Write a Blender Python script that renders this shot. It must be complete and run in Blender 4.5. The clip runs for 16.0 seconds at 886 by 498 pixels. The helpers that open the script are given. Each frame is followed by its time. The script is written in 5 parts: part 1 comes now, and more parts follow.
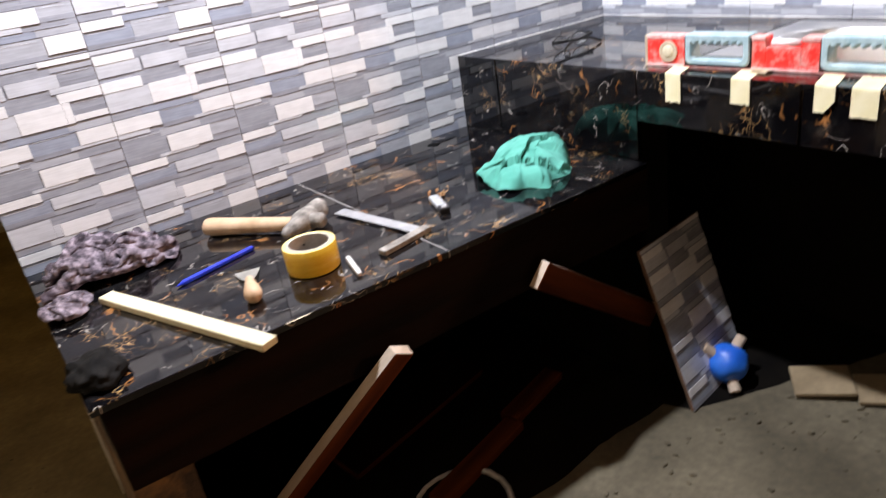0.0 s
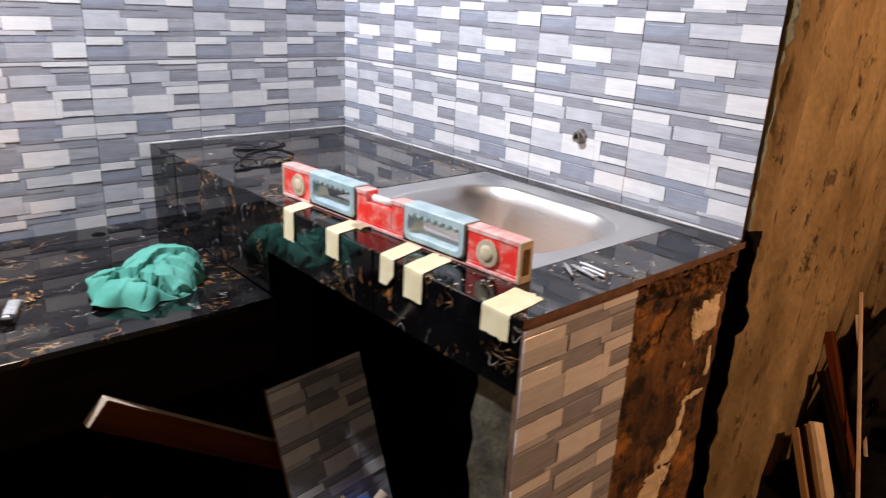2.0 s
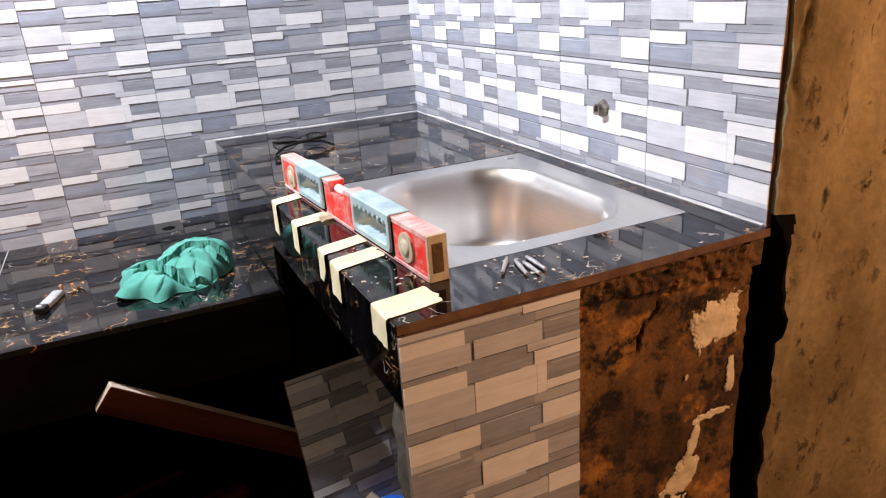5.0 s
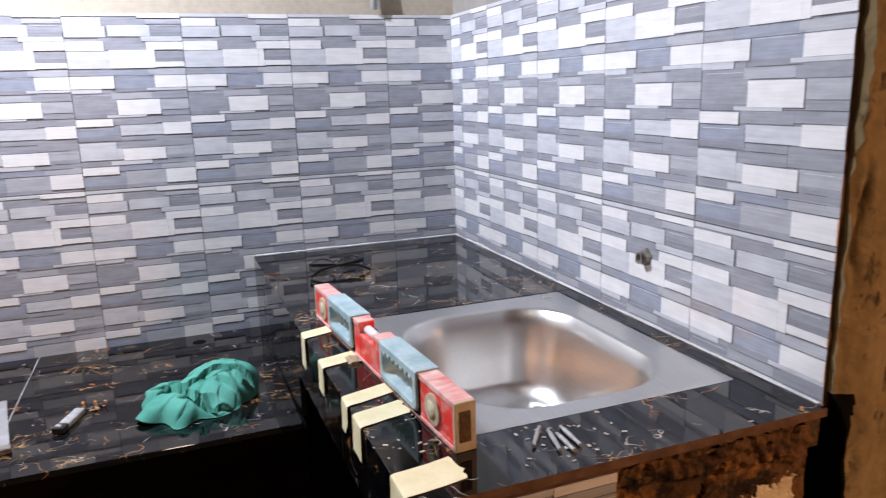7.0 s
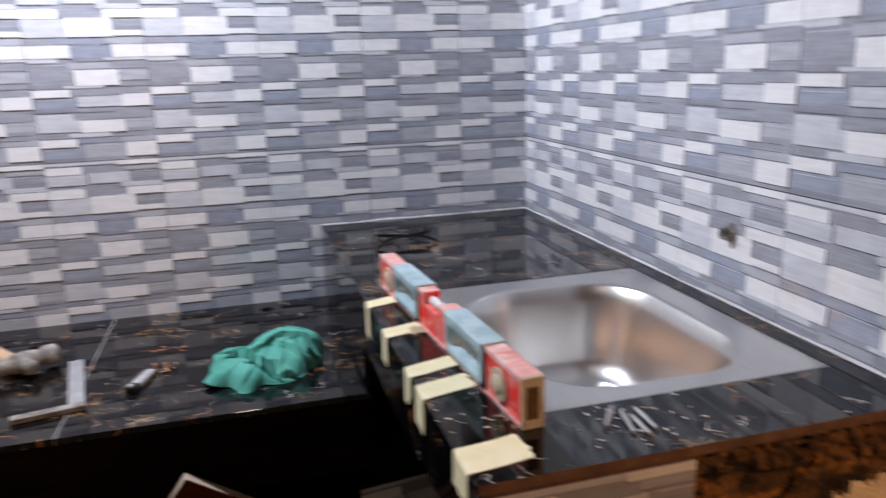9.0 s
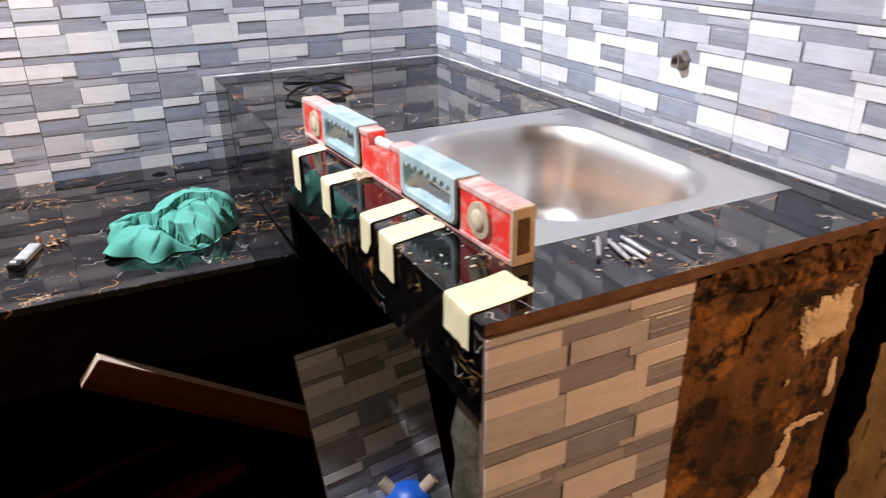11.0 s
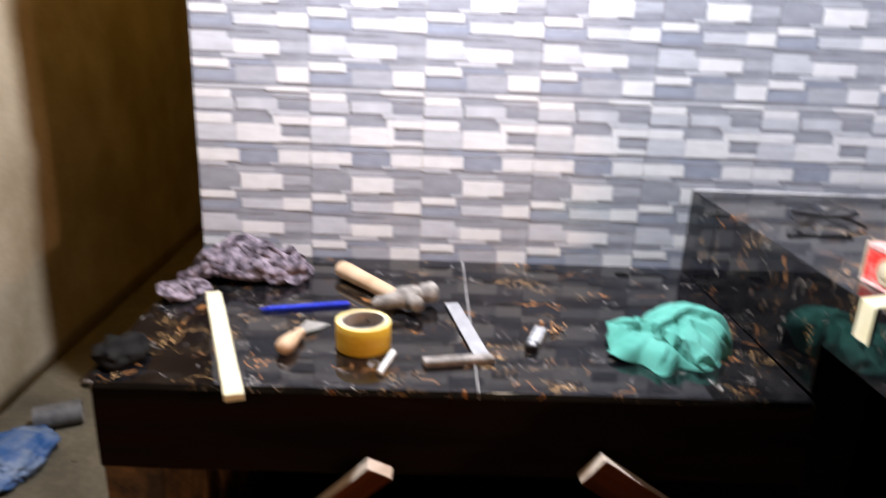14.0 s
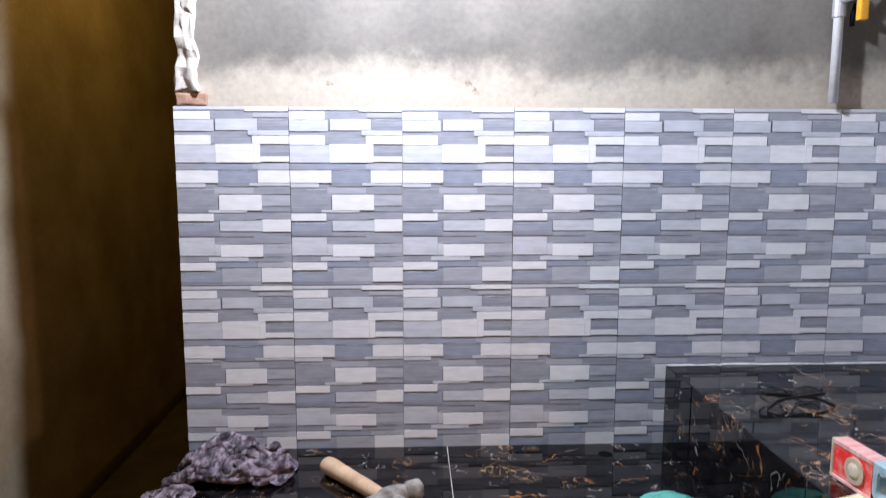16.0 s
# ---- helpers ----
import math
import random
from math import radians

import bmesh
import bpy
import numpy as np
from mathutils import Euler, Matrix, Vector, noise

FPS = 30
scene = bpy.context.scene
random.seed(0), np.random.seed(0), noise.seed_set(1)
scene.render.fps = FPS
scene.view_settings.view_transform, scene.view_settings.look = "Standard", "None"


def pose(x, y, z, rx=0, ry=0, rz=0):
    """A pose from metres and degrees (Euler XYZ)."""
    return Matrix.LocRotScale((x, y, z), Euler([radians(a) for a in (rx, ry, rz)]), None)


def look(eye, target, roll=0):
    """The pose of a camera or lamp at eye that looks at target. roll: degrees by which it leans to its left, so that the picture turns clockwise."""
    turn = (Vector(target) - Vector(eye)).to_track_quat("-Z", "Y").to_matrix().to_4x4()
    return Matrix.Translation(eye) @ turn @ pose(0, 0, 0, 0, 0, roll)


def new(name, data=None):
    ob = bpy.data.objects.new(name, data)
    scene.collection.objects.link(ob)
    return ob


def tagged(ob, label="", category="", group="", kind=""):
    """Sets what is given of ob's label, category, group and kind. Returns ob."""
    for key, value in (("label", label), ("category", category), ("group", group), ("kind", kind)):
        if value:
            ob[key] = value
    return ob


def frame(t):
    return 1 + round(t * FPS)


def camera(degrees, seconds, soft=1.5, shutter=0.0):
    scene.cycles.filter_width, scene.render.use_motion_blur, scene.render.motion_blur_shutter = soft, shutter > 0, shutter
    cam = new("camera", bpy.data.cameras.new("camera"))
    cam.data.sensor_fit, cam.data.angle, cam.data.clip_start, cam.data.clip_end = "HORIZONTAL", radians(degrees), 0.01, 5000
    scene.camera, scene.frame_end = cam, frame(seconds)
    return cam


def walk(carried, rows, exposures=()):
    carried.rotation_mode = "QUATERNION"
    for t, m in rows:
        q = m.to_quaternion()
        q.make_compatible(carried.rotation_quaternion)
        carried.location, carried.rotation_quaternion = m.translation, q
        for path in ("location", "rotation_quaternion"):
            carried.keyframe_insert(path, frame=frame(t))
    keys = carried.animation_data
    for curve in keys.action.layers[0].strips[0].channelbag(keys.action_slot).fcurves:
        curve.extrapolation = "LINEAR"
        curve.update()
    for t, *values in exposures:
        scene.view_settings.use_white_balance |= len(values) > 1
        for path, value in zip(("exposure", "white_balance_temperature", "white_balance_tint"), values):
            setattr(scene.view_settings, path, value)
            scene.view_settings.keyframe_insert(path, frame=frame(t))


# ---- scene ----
cam = camera(64.0, 16.0, soft=1.2, shutter=0.5)
PATH = [
    (0, (-0.006, -1.552, 1.097), (0.97, -0.016, 0.268), -9.1),
    (0.5, (0.047, -1.54, 1.115), (1.126, -0.03, 0.371), -4.2),
    (1, (0.193, -1.652, 1.139), (1.269, -0.138, 0.397), -1.9),
    (1.5, (0.318, -1.687, 1.133), (1.633, -0.348, 0.441), -1.8),
    (2, (0.54, -1.766, 1.14), (1.783, -0.348, 0.472), 2.7),
    (2.5, (0.654, -1.744, 1.137), (1.861, -0.343, 0.375), 2.4),
    (3, (0.811, -1.742, 1.139), (1.766, -0.128, 0.445), 1.5),
    (5.5, (0.919, -1.909, 1.112), (1.648, -0.176, 0.43), -3.9),
    (6, (0.922, -1.882, 1.142), (1.695, -0.126, 0.58), -2.2),
    (6.5, (0.93, -1.87, 1.174), (1.702, -0.078, 0.735), -1.7),
    (7, (0.948, -1.843, 1.177), (1.634, -0.016, 0.738), -1.8),
    (7.5, (0.947, -1.835, 1.177), (1.487, 0.037, 0.722), -2.5),
    (8, (0.915, -1.823, 1.171), (1.317, 0.075, 0.684), -1.7),
    (8.5, (0.892, -1.81, 1.174), (1.193, 0.114, 0.72), -1.1),
    (9, (0.957, -1.807, 1.156), (1.458, 0.065, 0.661), -1.8),
    (9.5, (1.019, -1.812, 1.135), (1.77, -0.056, 0.544), -1.8),
    (10, (1.002, -1.793, 1.113), (1.75, -0.086, 0.387), -2.1),
    (12.5, (0.685, -1.563, 1.064), (1.524, 0.029, 0.191), 0.3),
    (13, (0.66, -1.557, 1.061), (1.339, 0.11, 0.188), 0.3),
    (13.5, (0.612, -1.56, 1.066), (0.998, 0.245, 0.297), 1.1),
    (14, (0.512, -1.575, 1.122), (0.563, 0.327, 0.505), 2.4),
    (14.5, (0.477, -1.596, 1.187), (0.405, 0.356, 0.758), 3.0),
    (15, (0.486, -1.631, 1.208), (0.448, 0.326, 0.794), 0.8),
    (15.5, (0.498, -1.631, 1.239), (0.6, 0.336, 0.895), -0.3),
    (16, (0.521, -1.6, 1.263), (0.608, 0.381, 1.002), 0.1),
]
EXPOSURES = [(0, 0.5, 7050, 10), (0.5, 0.38, 6950, 10), (1, 0.18, 6950, 10), (2, 0.08, 7080, 10), (3, 0.17, 7120, 10), (5.5, 0.38, 7050, 10), (6.2, -0.1, 6900, 10), (7, -0.17, 6790, 10), (8.5, -0.46, 6630, 10), (9.5, -0.45, 6820, 10), (10, -0.13, 6950, 10), (12.5, 0.5, 7100, 10), (13.5, 0.62, 7050, 10), (14, 0.48, 6950, 10), (14.5, -0.03, 6640, 10), (15, -0.08, 6540, 10), (16, -0.4, 6460, 10)]
walk(cam, [(t, look(eye, target, roll)) for t, eye, target, roll in PATH], EXPOSURES)

# ---- world and lights (origin: foot of the left end of the tiled wall, x along it, y into it) ----
world = bpy.data.worlds.new("world")
scene.world = world
world.use_nodes = True
world.node_tree.nodes["Background"].inputs[0].default_value = (1.0, 0.75, 0.5, 1)
world.node_tree.nodes["Background"].inputs[1].default_value = 0.002


def lamp(name, place, colour, watts, size, cone=0):
    """A bare bulb; with cone, one that hangs from its holder and throws its light downwards."""
    data = bpy.data.lights.new(name, "SPOT" if cone else "POINT")
    data.color, data.energy, data.shadow_soft_size = colour, watts, size
    if cone:
        data.spot_size, data.spot_blend = radians(cone), 0.45
    ob = new(name, data)
    ob.location = place
    return ob


lamp("work_lamp", (0.51, -0.39, 2.06), (0.77, 0.83, 1.0), 160.0, 0.03, 178)
lamp("room_lamp", (2.4, -2.35, 1.5), (1.0, 0.56, 0.33), 70.0, 0.06)
lamp("hall_lamp", (0.85, -1.45, 2.2), (1.0, 0.84, 0.70), 4.0, 0.07)
lamp("passage_lamp", (-0.25, 0.9, 2.4), (1.0, 0.60, 0.12), 17.0, 0.05)


# ---- materials ----
def nodes_of(name, rough, metal=0.0):
    m = bpy.data.materials.new(name)
    m.use_nodes = True
    nt = m.node_tree
    b = nt.nodes["Principled BSDF"]
    b.inputs["Roughness"].default_value, b.inputs["Metallic"].default_value = rough, metal
    return m, nt, b


def noise_node(nt, scale, detail=4.0, stretch=(1, 1, 1), rough=0.55):
    co = nt.nodes.new("ShaderNodeTexCoord")
    mp = nt.nodes.new("ShaderNodeMapping")
    mp.inputs["Scale"].default_value = stretch
    n = nt.nodes.new("ShaderNodeTexNoise")
    n.inputs["Scale"].default_value, n.inputs["Detail"].default_value, n.inputs["Roughness"].default_value = scale, detail, rough
    nt.links.new(co.outputs["Object"], mp.inputs[0])
    nt.links.new(mp.outputs[0], n.inputs["Vector"])
    return n


def ramp(nt, src, stops):
    r = nt.nodes.new("ShaderNodeValToRGB")
    el = r.color_ramp.elements
    while len(el) < len(stops):
        el.new(0.5)
    for e, (p, c) in zip(el, stops):
        e.position, e.color = p, (c, c, c, 1) if isinstance(c, (int, float)) else (*c, 1)
    nt.links.new(src, r.inputs[0])
    return r


def mixed(nt, fac, a, b, blend="MIX"):
    x = nt.nodes.new("ShaderNodeMix")
    x.data_type, x.blend_type = "RGBA", blend
    for sock, v in ((x.inputs[0], fac), (x.inputs[6], a), (x.inputs[7], b)):
        if hasattr(v, "links"):
            nt.links.new(v, sock)
        elif isinstance(v, (int, float)):
            sock.default_value = v
        else:
            sock.default_value = (*v, 1)
    return x.outputs[2]


def bumped(nt, b, src, strength, distance):
    k = nt.nodes.new("ShaderNodeBump")
    k.inputs["Strength"].default_value, k.inputs["Distance"].default_value = strength, distance
    nt.links.new(src, k.inputs["Height"])
    nt.links.new(k.outputs[0], b.inputs["Normal"])
    return k


def surface(name, c0, c1, rough=0.7, metal=0.0, scale=20.0, fine=150.0, bump=0.3, depth=0.002, stretch=(1, 1, 1), lo=0.35, hi=0.65, spread=0.15):
    """Two-scale mottled surface: c0 to c1 by a coarse noise, with a fine grain in colour, gloss and relief."""
    m, nt, b = nodes_of(name, rough, metal)
    n1, n2 = noise_node(nt, scale, 6, stretch), noise_node(nt, fine, 5, stretch)
    col = mixed(nt, ramp(nt, n1.outputs[0], ((lo, 0.0), (hi, 1.0))).outputs[0], c0, c1)
    col = mixed(nt, 1.0, col, ramp(nt, n2.outputs[0], ((0.3, 1 - spread), (0.7, 1.0))).outputs[0], "MULTIPLY")
    nt.links.new(col, b.inputs["Base Color"])
    r = ramp(nt, n2.outputs[0], ((0.3, max(0.02, rough - 0.08)), (0.7, min(1, rough + 0.1))))
    nt.links.new(r.outputs[0], b.inputs["Roughness"])
    if bump:
        s = mixed(nt, 0.5, n1.outputs[0], n2.outputs[0])
        bumped(nt, b, s, bump, depth)
    return m


def glaze(name, c, spread=0.12):
    """Glazed printed ceramic: horizontal streaks, a soft mottle over some hand-widths and a thin film of grout dust."""
    m, nt, b = nodes_of(name, 0.12)
    n1, n2, n3 = noise_node(nt, 9, 6, (1.0, 1.0, 24.0), 0.62), noise_node(nt, 35, 3), noise_node(nt, 26, 4, (1.0, 1.0, 2.2))
    info = nt.nodes.new("ShaderNodeObjectInfo")
    col = mixed(nt, 1.0, c, ramp(nt, n1.outputs[0], ((0.33, 1 - spread * 1.7), (0.60, 1.0))).outputs[0], "MULTIPLY")
    col = mixed(nt, 1.0, col, ramp(nt, n3.outputs[0], ((0.30, 1 - spread * 1.5), (0.62, 1.0))).outputs[0], "MULTIPLY")
    col = mixed(nt, 1.0, col, ramp(nt, info.outputs["Random"], ((0.0, 0.95), (1.0, 1.0))).outputs[0], "MULTIPLY")
    col = mixed(nt, ramp(nt, n2.outputs[0], ((0.62, 0.0), (0.8, 0.12))).outputs[0], col, (0.45, 0.42, 0.38))
    nt.links.new(col, b.inputs["Base Color"])
    nt.links.new(ramp(nt, n2.outputs[0], ((0.4, 0.08), (0.75, 0.22))).outputs[0], b.inputs["Roughness"])
    return m


def marble():
    """Polished black stone print with broken gold and white veins and a film of cement dust."""
    m, nt, b = nodes_of("black_marble", 0.1)
    b.inputs["IOR"].default_value = 1.55
    warp = noise_node(nt, 5, 4)
    co = nt.nodes.new("ShaderNodeTexCoord")
    add = nt.nodes.new("ShaderNodeVectorMath")
    add.operation = "MULTIPLY_ADD"
    add.inputs[1].default_value = (0.62, 0.40, 0.5)
    nt.links.new(warp.outputs["Color"], add.inputs[0])
    nt.links.new(co.outputs["Object"], add.inputs[2])

    def veins(scale, width, where, lo, hi):
        v = nt.nodes.new("ShaderNodeTexVoronoi")
        v.feature = "DISTANCE_TO_EDGE"
        v.inputs["Scale"].default_value = scale
        nt.links.new(add.outputs[0], v.inputs["Vector"])
        line = ramp(nt, v.outputs["Distance"], ((0.0, 1.0), (width, 0.0)))
        mask = ramp(nt, noise_node(nt, where, 4).outputs[0], ((lo, 0.0), (hi, 1.0)))
        return mixed(nt, 1.0, line.outputs[0], mask.outputs[0], "MULTIPLY")

    base = mixed(nt, ramp(nt, noise_node(nt, 4, 6).outputs[0], ((0.4, 0.0), (0.7, 1.0))).outputs[0], (0.0015, 0.0015, 0.002), (0.006, 0.0055, 0.0065))
    col = mixed(nt, veins(6, 0.019, 15, 0.54, 0.64), base, (0.40, 0.17, 0.055))
    col = mixed(nt, veins(9, 0.013, 24, 0.54, 0.63), col, (0.55, 0.50, 0.45))
    col = mixed(nt, veins(26, 0.035, 11, 0.57, 0.66), col, (0.5, 0.30, 0.13))
    dust = ramp(nt, noise_node(nt, 13, 8, rough=0.7).outputs[0], ((0.52, 0.0), (0.85, 0.07)))
    col = mixed(nt, dust.outputs[0], col, (0.35, 0.33, 0.31))
    nt.links.new(col, b.inputs["Base Color"])
    nt.links.new(ramp(nt, noise_node(nt, 30, 6).outputs[0], ((0.35, 0.025), (0.8, 0.11))).outputs[0], b.inputs["Roughness"])
    return m


def steel():
    """Satin stainless steel: fine brushing along y, soft smudges."""
    m, nt, b = nodes_of("brushed_steel", 0.33, 1.0)
    n = noise_node(nt, 55, 5, (10, 0.5, 10))
    nt.links.new(ramp(nt, n.outputs[0], ((0.3, (0.66, 0.65, 0.63)), (0.7, (0.74, 0.73, 0.71)))).outputs[0], b.inputs["Base Color"])
    nt.links.new(ramp(nt, noise_node(nt, 7, 5).outputs[0], ((0.3, 0.30), (0.7, 0.39))).outputs[0], b.inputs["Roughness"])
    bumped(nt, b, n.outputs[0], 0.06, 0.0003)
    return m


def worn_red():
    """Red enamel rubbed and smeared with white cement."""
    m, nt, b = nodes_of("worn_red_paint", 0.45)
    n = noise_node(nt, 38, 7, (1, 0.6, 1), 0.65)
    col = mixed(nt, ramp(nt, n.outputs[0], ((0.47, 0.0), (0.66, 1.0))).outputs[0], (0.86, 0.030, 0.022), (0.80, 0.34, 0.30))
    nt.links.new(col, b.inputs["Base Color"])
    bumped(nt, b, n.outputs[0], 0.3, 0.0006)
    return m


def patterned_cloth():
    """Washed-out lilac print: short pale strokes on a dark plum ground, fraying into lint."""
    m, nt, b = nodes_of("patterned_cloth", 0.95)
    strokes, blot, lint = noise_node(nt, 70, 5, (1.0, 0.35, 1.0), 0.6), noise_node(nt, 16, 4), noise_node(nt, 500, 3)
    col = ramp(nt, strokes.outputs[0], ((0.38, (0.020, 0.014, 0.020)), (0.50, (0.10, 0.078, 0.095)), (0.64, (0.34, 0.28, 0.32)))).outputs[0]
    col = mixed(nt, ramp(nt, blot.outputs[0], ((0.56, 0.0), (0.68, 0.7))).outputs[0], col, (0.30, 0.245, 0.28))
    col = mixed(nt, ramp(nt, noise_node(nt, 11, 4).outputs[0], ((0.34, 0.9), (0.44, 0.0))).outputs[0], col, (0.035, 0.022, 0.030))
    nt.links.new(col, b.inputs["Base Color"])
    bumped(nt, b, mixed(nt, 0.5, strokes.outputs[0], lint.outputs[0]), 0.6, 0.002)
    return m


TILE_SHADES = {
    "W": glaze("tile_white", (0.87, 0.87, 0.88), 0.06),
    "L": glaze("tile_light_grey", (0.655, 0.675, 0.725), 0.08),
    "M": glaze("tile_mid_grey", (0.50, 0.515, 0.565), 0.10),
    "G": glaze("tile_grey", (0.385, 0.40, 0.45), 0.11),
    "B": glaze("tile_blue_grey", (0.37, 0.405, 0.49), 0.11),
    "E": glaze("tile_print_ground", (0.33, 0.34, 0.385), 0.11),
    "D": glaze("tile_dark_line", (0.17, 0.168, 0.19), 0.2),
}
GROUT = surface("grout", (0.26, 0.25, 0.24), (0.46, 0.44, 0.42), 0.9, fine=400)
WHITE_GROUT = surface("white_grout", (0.7, 0.69, 0.67), (0.85, 0.84, 0.82), 0.8, scale=30, fine=300)
MARBLE, STEEL = marble(), steel()
PLASTER = surface("grey_plaster", (0.26, 0.25, 0.23), (0.40, 0.38, 0.35), 0.92, scale=4, fine=60, bump=0.5, depth=0.004)


def smeared_plaster():
    """Grey plaster with pale fresh cement dragged over it in an uneven band just above the tiles."""
    m, nt, b = nodes_of("smeared_plaster", 0.92)
    co = nt.nodes.new("ShaderNodeTexCoord")
    sep = nt.nodes.new("ShaderNodeSeparateXYZ")
    nt.links.new(co.outputs["Object"], sep.inputs[0])
    big, mid, fine = noise_node(nt, 4.5, 5), noise_node(nt, 16, 7, rough=0.65), noise_node(nt, 70, 5)
    grey = mixed(nt, ramp(nt, noise_node(nt, 3.0, 5).outputs[0], ((0.35, 0.0), (0.7, 1.0))).outputs[0], (0.15, 0.138, 0.118), (0.27, 0.247, 0.21))
    up = nt.nodes.new("ShaderNodeMapRange")
    up.inputs["From Min"].default_value, up.inputs["From Max"].default_value = 1.36, 1.56
    up.inputs["To Min"].default_value, up.inputs["To Max"].default_value = 0.72, -0.1
    nt.links.new(sep.outputs["Z"], up.inputs["Value"])
    add = nt.nodes.new("ShaderNodeMath")
    nt.links.new(up.outputs[0], add.inputs[0])
    nt.links.new(mixed(nt, 0.4, big.outputs[0], mid.outputs[0]), add.inputs[1])
    band = ramp(nt, add.outputs[0], ((0.66, 0.0), (1.02, 1.0)))
    band.color_ramp.interpolation = "EASE"
    col = mixed(nt, band.outputs[0], grey, (0.52, 0.46, 0.37))
    holes = ramp(nt, mid.outputs[0], ((0.30, 1.0), (0.36, 0.0)))
    col = mixed(nt, mixed(nt, 1.0, holes.outputs[0], band.outputs[0], "MULTIPLY"), col, (0.24, 0.17, 0.11))
    col = mixed(nt, 1.0, col, ramp(nt, fine.outputs[0], ((0.3, 0.82), (0.7, 1.0))).outputs[0], "MULTIPLY")
    nt.links.new(col, b.inputs["Base Color"])
    bumped(nt, b, mixed(nt, 0.3, mid.outputs[0], fine.outputs[0]), 0.3, 0.004)
    return m


SMEARED = smeared_plaster()
FRESH_CEMENT = surface("pale_cement_smear", (0.46, 0.43, 0.38), (0.62, 0.58, 0.52), 0.9, scale=25, fine=120, bump=0.7, depth=0.004)
PALE_WALL = surface("pale_plaster", (0.36, 0.285, 0.175), (0.52, 0.435, 0.305), 0.9, scale=3.5, fine=70, bump=0.35, depth=0.004)


def pitted_brown():
    """Trowelled brown cement: long vertical drags, rusty stains and small dark pits."""
    m, nt, b = nodes_of("pitted_brown_cement", 0.95)
    drag, stain, grain = noise_node(nt, 5, 3, (1, 1, 0.7)), noise_node(nt, 2.6, 5), noise_node(nt, 60, 6)
    col = mixed(nt, ramp(nt, drag.outputs[0], ((0.33, 0.0), (0.68, 1.0))).outputs[0], (0.175, 0.120, 0.050), (0.36, 0.27, 0.14))
    col = mixed(nt, ramp(nt, stain.outputs[0], ((0.52, 0.0), (0.72, 0.5))).outputs[0], col, (0.33, 0.22, 0.10))
    spots = ramp(nt, noise_node(nt, 17, 9, (1, 1, 0.75), 0.72).outputs[0], ((0.36, 1.0), (0.43, 0.0)))
    where = ramp(nt, noise_node(nt, 3.3, 3).outputs[0], ((0.36, 0.0), (0.52, 1.0)))
    pits = mixed(nt, 1.0, spots.outputs[0], where.outputs[0], "MULTIPLY")
    col = mixed(nt, pits, col, (0.04, 0.022, 0.010))
    col = mixed(nt, 1.0, col, ramp(nt, grain.outputs[0], ((0.3, 0.72), (0.7, 1.0))).outputs[0], "MULTIPLY")
    nt.links.new(col, b.inputs["Base Color"])
    height = mixed(nt, pits, mixed(nt, 0.5, drag.outputs[0], grain.outputs[0]), (0.0, 0.0, 0.0))
    bumped(nt, b, height, 0.8, 0.008)
    return m


BROWN_WALL = pitted_brown()
ROUGH_CEMENT = surface("rough_dark_cement", (0.045, 0.026, 0.013), (0.27, 0.15, 0.06), 0.97, scale=14, fine=75, bump=1.0, depth=0.014, spread=0.55, lo=0.38, hi=0.68)


def crumbling_render():
    """Damp brown cement render: near-black hollows, rusty stains and gritty relief."""
    m, nt, b = nodes_of("crumbling_render", 0.97)
    big, mid, grit = noise_node(nt, 6.5, 5, (1, 1, 0.8)), noise_node(nt, 24, 8, rough=0.68), noise_node(nt, 120, 6)
    col = mixed(nt, ramp(nt, big.outputs[0], ((0.36, 0.0), (0.62, 1.0))).outputs[0], (0.055, 0.022, 0.007), (0.24, 0.115, 0.036))
    col = mixed(nt, ramp(nt, noise_node(nt, 9.5, 6, rough=0.62).outputs[0], ((0.53, 0.0), (0.60, 1.0))).outputs[0], col, (0.46, 0.20, 0.040))
    col = mixed(nt, ramp(nt, mid.outputs[0], ((0.41, 1.0), (0.50, 0.0))).outputs[0], col, (0.016, 0.007, 0.003))
    col = mixed(nt, 1.0, col, ramp(nt, grit.outputs[0], ((0.3, 0.6), (0.65, 1.0))).outputs[0], "MULTIPLY")
    nt.links.new(col, b.inputs["Base Color"])
    bumped(nt, b, mixed(nt, 0.4, mid.outputs[0], grit.outputs[0]), 0.9, 0.007)
    return m


RENDER_COAT = crumbling_render()
HOLE = surface("dark_hole", (0.001, 0.001, 0.001), (0.003, 0.003, 0.003), 1.0, bump=0.0)
CREAM = surface("cream_mortar", (0.66, 0.54, 0.36), (0.80, 0.68, 0.48), 0.9, scale=30, fine=160, bump=0.5)
GREY_CEMENT = surface("dark_grey_cement", (0.05, 0.045, 0.030), (0.15, 0.13, 0.085), 0.95, scale=16, fine=130, bump=0.8, depth=0.004, spread=0.5)
# near-black that paints in the shade under the counters and in the pier gap
SHADE_BLACK = surface("painted_cavity_shade", (0.002, 0.0015, 0.0012), (0.006, 0.0045, 0.003), 0.97, scale=9, fine=60, bump=0.5)
FLOOR = surface("dusty_concrete", (0.085, 0.070, 0.043), (0.175, 0.145, 0.093), 0.95, scale=4, fine=55, bump=0.5, depth=0.004, spread=0.35)
SLAB = surface("tan_tile_back", (0.24, 0.175, 0.10), (0.34, 0.255, 0.15), 0.9, scale=12, fine=90)
BRICK = surface("clay_brick", (0.38, 0.22, 0.15), (0.50, 0.33, 0.24), 0.95, scale=30, fine=120, bump=0.6)
